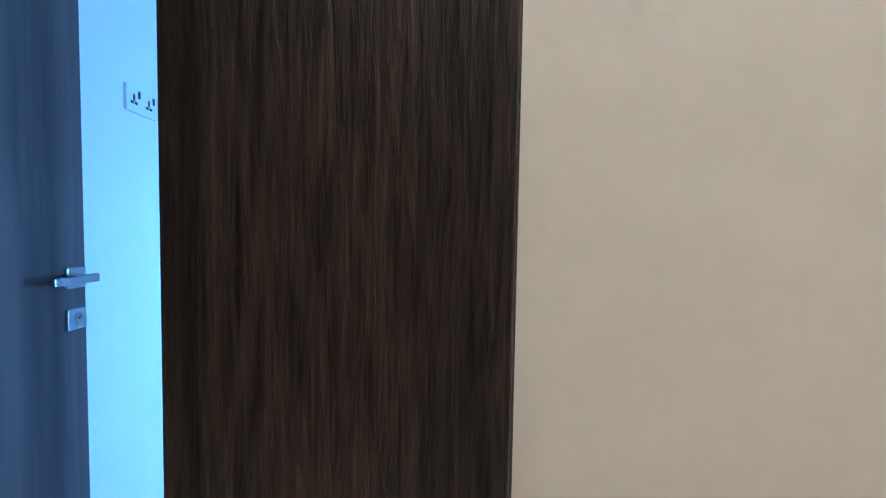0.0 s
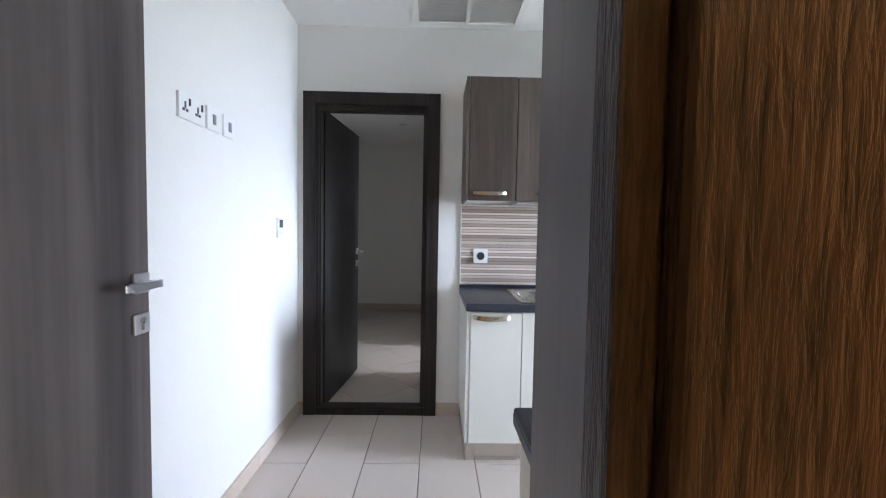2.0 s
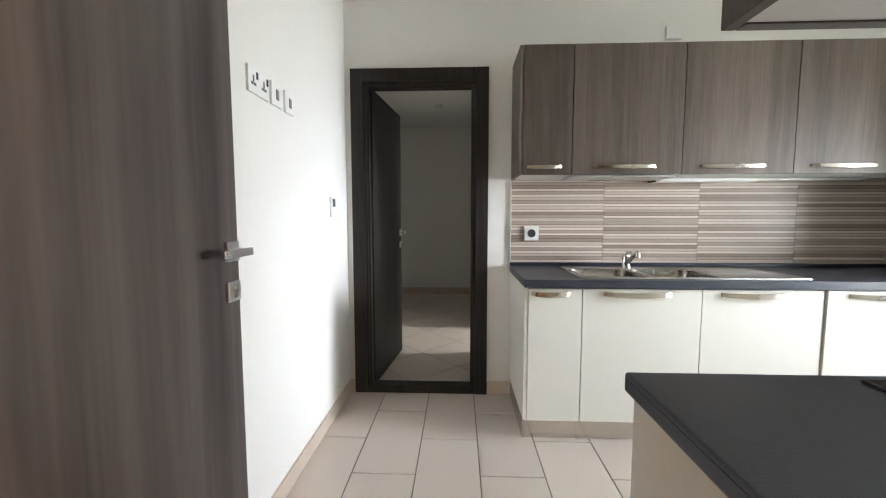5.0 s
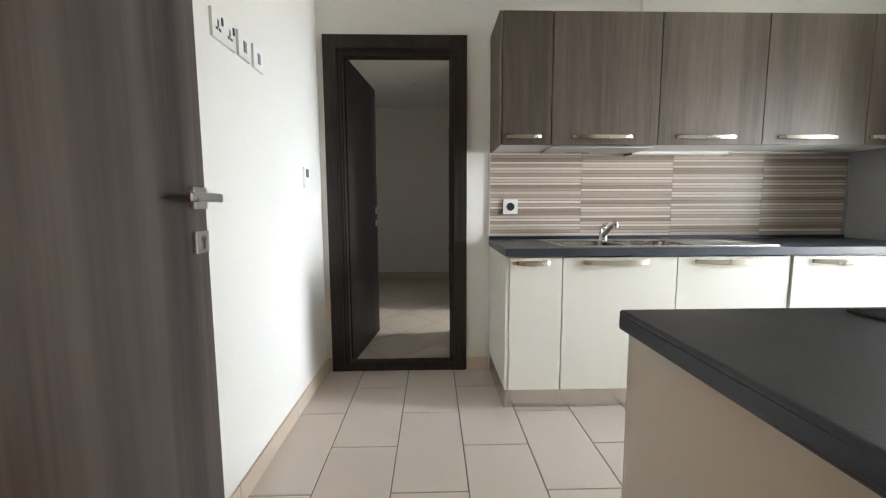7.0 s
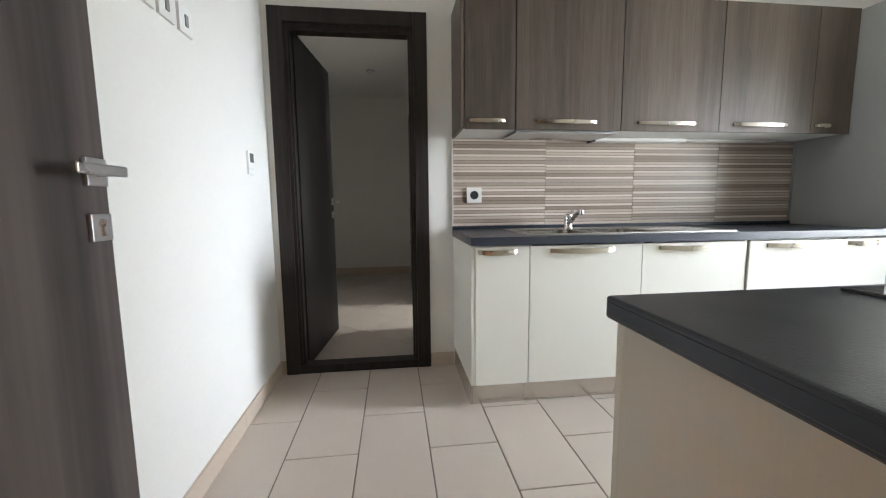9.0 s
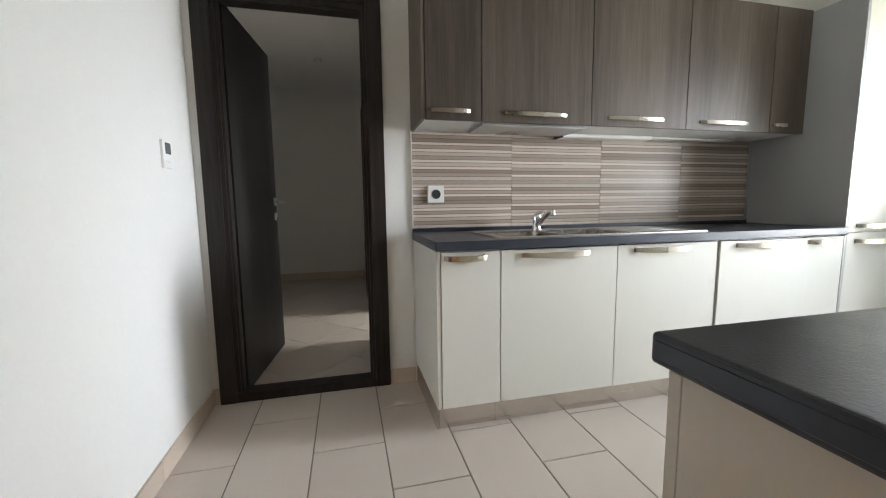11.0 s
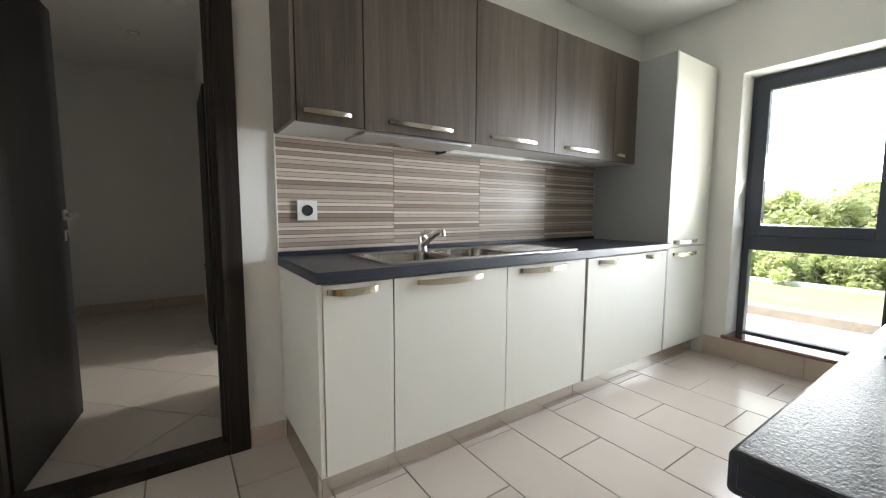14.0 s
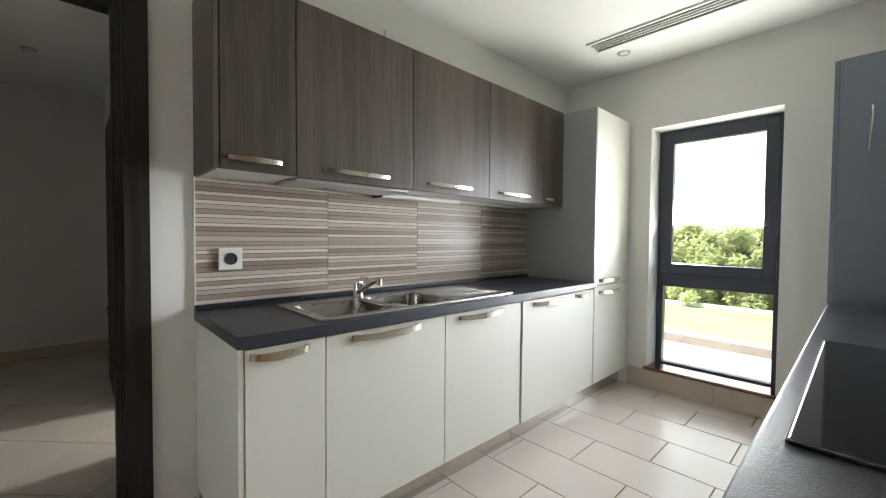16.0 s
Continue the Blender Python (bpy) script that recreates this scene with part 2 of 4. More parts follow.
gb.inputs["IOR"].default_value = 1.45


# mesh helpers ---------------------------------------------------------
def link_mesh(name, bm, material, smooth=False):
    me = bpy.data.meshes.new(name)
    bmesh.ops.recalc_face_normals(bm, faces=bm.faces)
    if smooth:
        for f in bm.faces:
            f.smooth = True
    bm.to_mesh(me)
    bm.free()
    for m in (material if isinstance(material, list) else [material]):
        me.materials.append(m)
    if smooth:
        me.set_sharp_from_angle(angle=radians(40))
    return new(name, me)


def part(name, bm, material, parent, label="", smooth=False):
    ob = link_mesh(name, bm, material, smooth)
    ob.parent = parent
    if label:
        ob["label"] = label
    return ob


def thing(name, at, label, category, group="", rz=0.0):
    ob = new(name)
    ob.empty_display_size = 0.05
    ob.matrix_world = pose(*at, 0, 0, rz)
    return tagged(ob, label, category, group)


def structure(name, bm, material, label="", smooth=False):
    return tagged(link_mesh(name, bm, material, smooth), label, "", "", "structure")


def box(x0, y0, z0, x1, y1, z1, bevel=0.0, segs=2, into=None, mat=0):
    bm = bmesh.new() if into is None else into
    r = bmesh.ops.create_cube(bm, size=1.0)
    vs = r["verts"]
    for v in vs:
        v.co = Vector(((x0 + x1) / 2 + v.co.x * (x1 - x0), (y0 + y1) / 2 + v.co.y * (y1 - y0), (z0 + z1) / 2 + v.co.z * (z1 - z0)))
    fs = {f for v in vs for f in v.link_faces}
    for f in fs:
        f.material_index = mat
    if bevel:
        es = list({e for v in vs for e in v.link_edges})
        bmesh.ops.bevel(bm, geom=es, offset=bevel, segments=segs, affect="EDGES", profile=0.6)
    return bm


def slab(us, vs, w0, w1, axis, holes=()):
    """A plate with rectangular openings: cells between the cuts us and vs, thickness w0 to w1 along axis; holes: (i, j) cells left out."""
    bm = bmesh.new()
    cache = {}

    def vert(u, v, w):
        key = (round(u, 5), round(v, 5), round(w, 5))
        if key not in cache:
            co = [0, 0, 0]
            rest = [a for a in range(3) if a != axis]
            co[rest[0]], co[rest[1]], co[axis] = u, v, w
            cache[key] = bm.verts.new(co)
        return cache[key]

    def solid(i, j):
        return 0 <= i < len(us) - 1 and 0 <= j < len(vs) - 1 and (i, j) not in holes

    for i in range(len(us) - 1):
        for j in range(len(vs) - 1):
            if not solid(i, j):
                continue
            a, b, c, d = us[i], us[i + 1], vs[j], vs[j + 1]
            for w in (w0, w1):
                bm.faces.new([vert(a, c, w), vert(b, c, w), vert(b, d, w), vert(a, d, w)])
            for di, dj, (p, q) in ((-1, 0, ((a, c), (a, d))), (1, 0, ((b, c), (b, d))), (0, -1, ((a, c), (b, c))), (0, 1, ((a, d), (b, d)))):
                if not solid(i + di, j + dj):
                    bm.faces.new([vert(*p, w0), vert(*q, w0), vert(*q, w1), vert(*p, w1)])
    return bm


def tube(points, radii, seg=12, into=None, squash=1.0):
    """A round bar along points, capped at both ends."""
    bm = bmesh.new() if into is None else into
    pts = [Vector(p) for p in points]
    rings = []
    side = None
    for i, p in enumerate(pts):
        d = (pts[min(i + 1, len(pts) - 1)] - pts[max(i - 1, 0)]).normalized()
        if side is None:
            side = d.orthogonal().normalized()
        side = (side - d * side.dot(d)).normalized()
        up = d.cross(side)
        r = radii[i] if isinstance(radii, (list, tuple)) else radii
        rings.append([bm.verts.new(p + side * (math.cos(k * math.tau / seg) * r) + up * (math.sin(k * math.tau / seg) * r * squash)) for k in range(seg)])
    for a, b in zip(rings, rings[1:]):
        for k in range(seg):
            bm.faces.new([a[k], a[(k + 1) % seg], b[(k + 1) % seg], b[k]])
    bm.faces.new(rings[0][::-1])
    bm.faces.new(rings[-1])
    return bm


def lathe(profile, seg=24, centre=(0, 0, 0)):
    """A turned shape about z from (radius, height) pairs."""
    bm = bmesh.new()
    rings = [[bm.verts.new((centre[0] + r * math.cos(k * math.tau / seg), centre[1] + r * math.sin(k * math.tau / seg), centre[2] + z)) for k in range(seg)] for r, z in profile]
    for a, b in zip(rings, rings[1:]):
        for k in range(seg):
            bm.faces.new([a[k], a[(k + 1) % seg], b[(k + 1) % seg], b[k]])
    bm.faces.new(rings[0][::-1])
    bm.faces.new(rings[-1])
    return bm


def rounded(cx, cy, w, d, r, z, seg=5):
    out = []
    for sx, sy, a0 in ((1, 1, 0), (-1, 1, 90), (-1, -1, 180), (1, -1, 270)):
        for k in range(seg + 1):
            a = radians(a0 + 90 * k / seg)
            out.append((cx + sx * (w / 2 - r) + r * math.cos(a), cy + sy * (d / 2 - r) + r * math.sin(a), z))
    return out


def loft(loops, cap_last=True, cap_first=False, into=None):
    bm = bmesh.new() if into is None else into
    rings = [[bm.verts.new(p) for p in lp] for lp in loops]
    for a, b in zip(rings, rings[1:]):
        n = len(a)
        for k in range(n):
            bm.faces.new([a[k], a[(k + 1) % n], b[(k + 1) % n], b[k]])
    if cap_last:
        bm.faces.new(rings[-1])
    if cap_first:
        bm.faces.new(rings[0][::-1])
    return bm


# plan -----------------------------------------------------------------
H = 2.570           # ceiling
XE, YN, YS = 4.06, 3.0, 0.567    # east, north and south faces of the kitchen
HALL_Y = 0.4782      # hall face of the south wall

structure("wall_west", box(-0.12, 0.445, 0, 0, 3.0, H), WALL, "white painted plaster wall")
structure("wall_north", slab([-0.6, 0.093, 0.881, XE + 0.25], [0, 2.093, H], 3.0, 3.12, 1, {(1, 0)}), WALL, "white painted plaster wall with a doorway")
structure("wall_east", slab([YS, 1.456, 2.253, 3.90, 4.40, 6.62], [0, 0.165, 0.9, 2.068, H], XE, XE + 0.25, 0, {(1, 1), (1, 2), (3, 2)}), WALL, "white painted plaster wall with a tall window")
south = structure("wall_south", slab([-2.6, 0.103, 0.985, XE + 0.25], [0, 2.10, H], HALL_Y, YS, 1, {(1, 0)}), [WALL, HALLPAINT], "plaster wall, beige towards the hall, with a doorway")
for poly in south.data.polygons:
    if poly.normal.y < -0.5:
        poly.material_index = 1
structure("ceiling", box(-0.12, 0.4785, H, XE + 0.25, 3.12, H + 0.15), CEIL, "white painted plaster ceiling")
structure("floor", box(-0.12, 0.445, -0.15, XE, 3.12, -0.004), GROUT, "beige tiled kitchen floor with dark joints")
# hall behind the entrance: an unseen shell, set wide to weaken bounced lamp light
structure("hall_floor", box(-2.6, -3.4, -0.15, 3.4, 0.445, 0.0), TILE, "beige tiled hall floor")
structure("hall_ceiling", box(-2.6, -3.4, H, 3.4, 0.4782, H + 0.15), CEIL)
structure("hall_wall_south", box(-2.6, -3.52, 0, 3.4, -3.4, H + 0.15), HALLPAINT)
structure("hall_wall_west", box(-2.72, -3.52, 0, -2.6, 0.567, H + 0.15), HALLPAINT)
structure("hall_wall_east", box(3.4, -3.52, 0, 3.52, 0.4782, H + 0.15), HALLPAINT)
# corridor and side room beyond the inner door
structure("corridor_floor", box(-0.6, 3.12, -0.15, XE, 6.50, -0.004), GROUT)
structure("corridor_ceiling", box(-0.6, 3.12, H, XE + 0.25, 6.62, H + 0.15), CEIL)
structure("corridor_wall_north", box(-0.6, 6.50, 0, XE, 6.62, H), WALL)
structure("corridor_wall_west", box(-0.72, 3.12, 0, -0.6, 6.62, H), WALL)
structure("corridor_wall_east", slab([3.12, 3.80, 4.56, 6.50], [0, 2.06, H], 0.96, 1.08, 0, {(1, 0)}), WALL, "white wall with an open doorway to a lit room")


def skirting(x0, y0, x1, y1, inward, z1=0.085):
    """Tile skirting along a wall line, in lengths with fine joints; inward: the way it stands out."""
    length = math.hypot(x1 - x0, y1 - y0)
    n = max(1, round(length / 0.6))
    run = structure("baseboard", box(min(x0, x1, x0 + inward[0] * 0.006, x1 + inward[0] * 0.006), min(y0, y1, y0 + inward[1] * 0.006, y1 + inward[1] * 0.006), 0.0,
                                     max(x0, x1, x0 + inward[0] * 0.006, x1 + inward[0] * 0.006), max(y0, y1, y0 + inward[1] * 0.006, y1 + inward[1] * 0.006), z1 - 0.003), GROUT, "beige ceramic tile skirting")
    for k in range(n):
        a, b = k / n, (k + 1) / n
        g = 0.0012 / length
        xa, ya = x0 + (x1 - x0) * (a + g), y0 + (y1 - y0) * (a + g)
        xb, yb = x0 + (x1 - x0) * (b - g), y0 + (y1 - y0) * (b - g)
        xs = [xa, xb, xa + inward[0] * 0.011, xb + inward[0] * 0.011]
        ys = [ya, yb, ya + inward[1] * 0.011, yb + inward[1] * 0.011]
        part("skirting_tile", box(min(xs), min(ys), 0.001, max(xs), max(ys), z1, 0.0015, 1), SKIRT, run)


skirting(0, YS, 0, YN, (1, 0))
skirting(0.011, YN, 0.038, YN, (0, -1))
skirting(0.934, YN, 1.082, YN, (0, -1))
skirting(XE, 0.58, XE, YN - 0.6, (-1, 0), 0.146)
skirting(-0.6, 6.50, 0.96, 6.50, (0, -1), 0.10)
skirting(0.96, 5.38, 0.96, 6.48, (-1, 0), 0.10)


# doors ----------------------------------------------------------------
def lever_set(leaf, x, y, z, out, toward, rose=0.026):
    """Square rose, lever and lock plate on a leaf face at x; out: +1 or -1 along x; toward: the lever's way along y."""
    hs = part("door_handle", box(min(x, x + out * 0.009), y - rose, z - rose, max(x, x + out * 0.009), y + rose, z + rose, 0.002), SATIN, leaf, "satin chrome lever on a square rose")
    part("neck", tube([(x + out * 0.005, y, z), (x + out * 0.050, y, z)], 0.009, 12), SATIN, hs)
    part("lever", box(min(x + out * 0.044, x + out * 0.056), min(y - toward * 0.011, y + toward * 0.110), z - 0.010, max(x + out * 0.044, x + out * 0.056), max(y - toward * 0.011, y + toward * 0.110), z + 0.010, 0.003), SATIN, hs)
    zl = z - 0.104
    esc = part("lock_plate", box(min(x, x + out * 0.008), y - rose, zl - rose, max(x, x + out * 0.008), y + rose, zl + rose, 0.002), SATIN, leaf, "square satin chrome lock plate")
    cyl = bmesh.new()
    tube([(x + out * 0.004, y, zl + 0.008), (x + out * 0.0105, y, zl + 0.008)], 0.009, 14, cyl)
    box(min(x + out * 0.004, x + out * 0.0105), y - 0.005, zl - 0.017, max(x + out * 0.004, x + out * 0.0105), y + 0.005, zl + 0.007, 0.001, 1, cyl)
    part("key_cylinder", cyl, CHROME, esc, smooth=True)


# entrance door: dark frame in the south wall, leaf open into the kitchen
d1 = tagged(thing("door_1", (0.56, 0.5, 0), "dark brown wood-foil entrance door standing wide open with a satin lever", "door"), kind="structure")


def d1_part(name, x0, y0, z0, x1, y1, z1, bevel=0.002, segs=2, mat=FRAMEWOOD, label=""):
    return part(name, box(x0 - 0.56, y0 - 0.5, z0, x1 - 0.56, y1 - 0.5, z1, bevel, segs), mat, d1, label)


d1_part("jamb", 0.970, 0.481, 0, 0.985, 0.571, 2.10, mat=DAYLITWOOD)
d1_part("jamb", 0.103, 0.481, 0, 0.125, 0.571, 2.10, mat=DAYLITWOOD)
d1_part("jamb_head", 0.125, 0.481, 2.081, 0.970, 0.571, 2.10, mat=DAYLITWOOD)
d1_part("door_stop", 0.963, 0.4842, 0, 0.970, 0.560, 2.068, 0.0015, mat=DAYLITWOOD)
d1_part("door_stop", 0.125, 0.4842, 0, 0.130, 0.560, 2.068, 0.0015, mat=DAYLITWOOD)
d1_part("door_stop", 0.125, 0.4842, 2.068, 0.970, 0.560, 2.081, 0.003, mat=DAYLITWOOD)
d1_part("frame_lip", 0.954, 0.467, 0, 0.9655, 0.4838, 2.10, 0.0015, mat=FRAMEWOOD)
d1_part("architrave", 0.966, 0.4605, 0, 1.046, 0.4780, 2.170, 0.004, 3)
d1_part("architrave", 0.045, 0.4605, 0, 0.131, 0.4780, 2.170, 0.006, 3)
d1_part("architrave", 0.1315, 0.4605, 2.1005, 0.9655, 0.4780, 2.170, 0.006, 3)
d1_part("architrave", 0.971, 0.5675, 0, 1.052, 0.607, 2.165, 0.004, mat=DAYLITWOOD)
d1_part("architrave", 0.040, 0.5675, 0, 0.124, 0.588, 2.165, 0.004, mat=DAYLITWOOD)
d1_part("architrave", 0.1245, 0.5675, 2.081, 0.9705, 0.600, 2.165, 0.004, mat=DAYLITWOOD)
leaf1 = part("door_leaf", box(-0.042, 0.0, 0.006, 0.0, 0.831, 2.072, 0.0025), DOORWOOD, d1, "dark brown wood-grain foil door leaf")
leaf1.matrix_local = pose(0.144 - 0.56, 0.592 - 0.5, 0, 0, 0, -0.9)
lever_set(leaf1, 0.0, 0.797, 1.108, 1, -1)
for hz in (0.25, 1.05, 1.82):
    part("hinge", tube([(0.005, -0.004, hz - 0.04), (0.005, -0.004, hz + 0.04)], 0.006, 10), SATIN, leaf1)

# inner door on the north wall, leaf open into the corridor
d2 = tagged(thing("door_2", (0.5, 3.0, 0), "dark brown inner door with broad architrave, open into a dim corridor", "door"), kind="structure")


def d2_part(name, x0, y0, z0, x1, y1, z1, bevel=0.002, segs=2, mat=INNERFRAME, label=""):
    return part(name, box(x0 - 0.5, y0 - 3.0, z0, x1 - 0.5, y1 - 3.0, z1, bevel, segs), mat, d2, label)


d2_part("architrave", 0.040, 2.978, 0, 0.120, 2.9995, 2.146, 0.003)
d2_part("architrave", 0.852, 2.978, 0, 0.932, 2.9995, 2.146, 0.003)
d2_part("architrave", 0.1205, 2.9795, 2.066, 0.8515, 2.9995, 2.146, 0.003)
d2_part("jamb", 0.093, 3.0, 0, 0.138, 3.12, 2.088)
d2_part("jamb", 0.836, 3.0, 0, 0.881, 3.12, 2.088)
d2_part("jamb_head", 0.138, 3.0, 2.044, 0.836, 3.12, 2.088)
d2_part("door_stop", 0.138, 3.008, 0.03, 0.151, 3.066, 2.044)
d2_part("door_stop", 0.823, 3.008, 0.03, 0.836, 3.066, 2.044)
d2_part("door_stop", 0.151, 3.008, 2.030, 0.823, 3.066, 2.044)
d2_part("threshold", 0.120, 2.982, 0.0, 0.852, 3.075, 0.050, 0.003)
leaf2 = part("door_leaf", box(-0.04, 0.0, -0.02, 0.0, 0.745, 2.020, 0.002), INNERDOOR, d2, "dark brown door leaf standing open")
leaf2.matrix_local = pose(0.157 - 0.5, 3.08 - 3.0, 0.035, 0, 0, -6.4)
lever_set(leaf2, 0.0, 0.70, 1.03, 1, -1)

# dark doorway in the corridor's east wall, to a lit side room
d3 = tagged(thing("door_3", (0.96, 4.10, 0), "dark brown door folded back beside a bright side room", "door"), kind="structure")
for nm, b in (("architrave", (-0.018, 0.46, 0, -0.0005, 0.545, 2.14)), ("architrave", (-0.018, -0.385, 0, -0.0005, -0.30, 2.14)), ("architrave", (-0.018, -0.2995, 2.06, -0.0005, 0.4595, 2.14)),
              ("jamb", (0.0, 0.435, 0, 0.12, 0.46, 2.06)), ("jamb", (0.0, -0.30, 0, 0.12, -0.275, 2.06)), ("jamb_head", (0.0, -0.275, 2.035, 0.12, 0.435, 2.06))):
    part(nm, box(*b, 0.002), INNERFRAME, d3)
part("door_leaf", box(-0.048, 0.547, 0.01, -0.019, 1.27, 2.05, 0.002), INNERDOOR, d3, "dark brown door leaf folded against the wall")

# tall window ----------------------------------------------------------
w1 = tagged(thing("window_1", (4.285, 1.8545, 0.165), "tall dark aluminium window, fixed pane below a tilt sash", "window"), kind="structure")
WY, WZ = 0.3985, 1.903     # half width, height


def ring(y0, z0, y1, z1, wide, x0, x1, bevel=0.003, low=None):
    low = wide if low is None else low
    bm = bmesh.new()
    box(x0, y0, z0, x1, y0 + wide, z1, bevel, 1, bm)
    box(x0, y1 - wide, z0, x1, y1, z1, bevel, 1, bm)
    box(x0, y0 + wide, z0, x1, y1 - wide, z0 + low, bevel, 1, bm)
    box(x0, y0 + wide, z1 - wide, x1, y1 - wide, z1, bevel, 1, bm)
    return bm


part("window_frame", ring(-WY + 0.002, 0.001, WY - 0.002, WZ - 0.002, 0.045, -0.035, 0.035, low=0.022), ALU, w1, "dark blue-grey aluminium frame")
part("transom", box(-0.036, -WY + 0.045, 0.648, 0.036, WY - 0.045, 0.765, 0.003), ALU, w1)
sash = part("sash", ring(-WY + 0.035, 0.755, WY - 0.035, WZ - 0.035, 0.075, -0.055, 0.0), ALU, w1)
part("handle", box(-0.092, -WY + 0.080, 1.13, -0.072, -WY + 0.098, 1.27, 0.003), ALU, sash)
part("handle_base", box(-0.073, -WY + 0.078, 1.13, -0.053, -WY + 0.102, 1.18, 0.002), ALU, sash)
for nm, b in (("pane", (-0.003, -WY + 0.04, 0.015, 0.003, WY - 0.04, 0.66)), ("pane", (-0.030, -WY + 0.10, 0.81, -0.024, WY - 0.10, WZ - 0.10))):
    p = part(nm, box(*b), GLASS, w1, "clear glass pane")
    p.visible_shadow = False
part("window_sill", box(-0.250, -WY - 0.02, -0.014, -0.036, WY + 0.02, 0.010, 0.006, 3), SILLWOOD, w1, "glossy reddish-brown sill board")

# side room window, seen only by its light
w2 = tagged(thing("window_2", (4.22, 4.15, 0.9), "plain dark window frame of the side room", "window"), kind="structure")
part("window_frame", ring(-0.248, 0.002, 0.248, 1.166, 0.04, -0.03, 0.03), ALU, w2)


# kitchen units --------------------------------------------------------
def bow_handle(wide, bow=0.028, tall=0.021):
    """Flat bow handle, arched out along -y and deepest at its middle; fixed at y = 0."""
    bm = bmesh.new()
    rings = []
    n = 14
    for k in range(n + 1):
        u = k / n
        s = math.sin(math.pi * u) ** 0.55 if 0 < u < 1 else 0.0
        x, y = (u - 0.5) * wide, -0.004 - bow * s
        drop = 0.006 * math.sin(math.pi * u)
        rings.append([bm.verts.new((x, yy, zz)) for yy, zz in ((y - 0.003, tall / 2), (y + 0.004, tall / 2), (y + 0.004, -tall / 2 - drop), (y - 0.003, -tall / 2 - drop))])
    for a, b in zip(rings, rings[1:]):
        for k in range(4):
            bm.faces.new([a[k], a[(k + 1) % 4], b[(k + 1) % 4], b[k]])
    bm.faces.new(rings[0][::-1])
    bm.faces.new(rings[-1])
    for sx in (-1, 1):
        box(sx * (wide / 2 - 0.008) - 0.008, -0.008, -tall / 2, sx * (wide / 2 - 0.008) + 0.008, 0.001, tall / 2, 0.0015, 1, bm)
    return bm


def open_carcass(w, d, h, t=0.018, z=0.0, top=True):
    bm = bmesh.new()
    box(0.0005, 0, z, t, d, z + h, 0, 1, bm)
    box(w - t, 0, z, w - 0.0005, d, z + h, 0, 1, bm)
    box(t, 0, z, w - t, d, z + t, 0, 1, bm)
    if top:
        box(t, 0, z + h - t, w - t, d, z + h, 0, 1, bm)
    box(t, d - 0.008, z + t, w - t, d, z + h - t, 0, 1, bm)
    return bm


def base_unit(x0, x1, handle, group, ajar=0.0, front=2.41, top=True):
    w = x1 - x0
    u = thing("base_cabinet", (x0, front, 0), "cream white base cabinet with a nickel bow handle", "cabinet", group)
    part("body", _shift(open_carcass(w, 0.566, 0.707, z=0.130, top=top), (0, 0.021, 0)), CARCASS, u)
    dr = part("door", box(0.002, 0, 0, w - 0.002, 0.019, 0.702, 0.0015), CABWHITE, u, "cream white finely ribbed door")
    dr.matrix_local = pose(0, 0, 0.128, 0, 0, 0)
    if ajar:
        dr.matrix_local = pose(0.004, -0.006, 0.128, 0, ajar * 0.35, 0)
    hw = handle[1] - handle[0]
    h = part("handle", bow_handle(hw), NICKEL, dr, "satin nickel bow handle", smooth=True)
    h.matrix_local = pose((handle[0] + handle[1]) / 2 - x0, 0, 0.806 - 0.128)
    part("plinth", box(0.0, 0.060, 0.001, w, 0.076, 0.127, 0.001, 1), PLINTH, u, "satin aluminium plinth strip")
    return u


def _shift(bm, d):
    bmesh.ops.translate(bm, verts=bm.verts, vec=d)
    return bm


NORTH = "base cabinets of the sink run"
base_unit(1.101, 1.376, (1.118, 1.313), NORTH)
base_unit(1.376, 1.972, (1.483, 1.819), NORTH, top=False)
base_unit(1.972, 2.565, (2.064, 2.393), NORTH, top=False)
base_unit(2.568, 3.167, (2.668, 3.006), NORTH, ajar=1.0)
base_unit(3.167, 3.449, (3.172, 3.368), NORTH)
tagged(link_mesh("end_panel", box(1.083, 2.412, 0.127, 1.1005, 2.988, 0.838, 0.001, 1), CABWHITE), "cream white end panel of the sink run", "panel")
tagged(link_mesh("plinth_return", box(1.088, 2.468, 0.001, 1.1005, 2.986, 0.1265, 0.001, 1), PLINTH), "short aluminium plinth at the cabinet end", "plinth")

tall = thing("tall_cabinet", (3.452, 2.41, 0), "tall cream larder cabinet with two doors beside the window", "cabinet")
part("body", _shift(box(0.0185, 0, 0.127, 0.5865, 0.566, 2.139, 0.001, 1), (0, 0.021, 0)), CARCASS, tall)
part("side_panel", box(0.0005, 0.001, 0.127, 0.0180, 0.587, 2.139, 0.001, 1), GREYBOARD, tall, "pale grey side panel")
for z0, z1, hz in ((0.129, 0.846, 0.797), (0.850, 2.137, 0.885)):
    dr = part("door", box(0.0188, 0, z0, 0.586, 0.019, z1, 0.0015), CABWHITE, tall, "cream white door")
    h = part("handle", bow_handle(0.34), NICKEL, dr, "satin nickel bow handle", smooth=True)
    h.matrix_local = pose(0.25, 0, hz)
part("plinth", box(0.0, 0.060, 0.001, 0.587, 0.076, 0.127, 0.001, 1), PLINTH, tall)


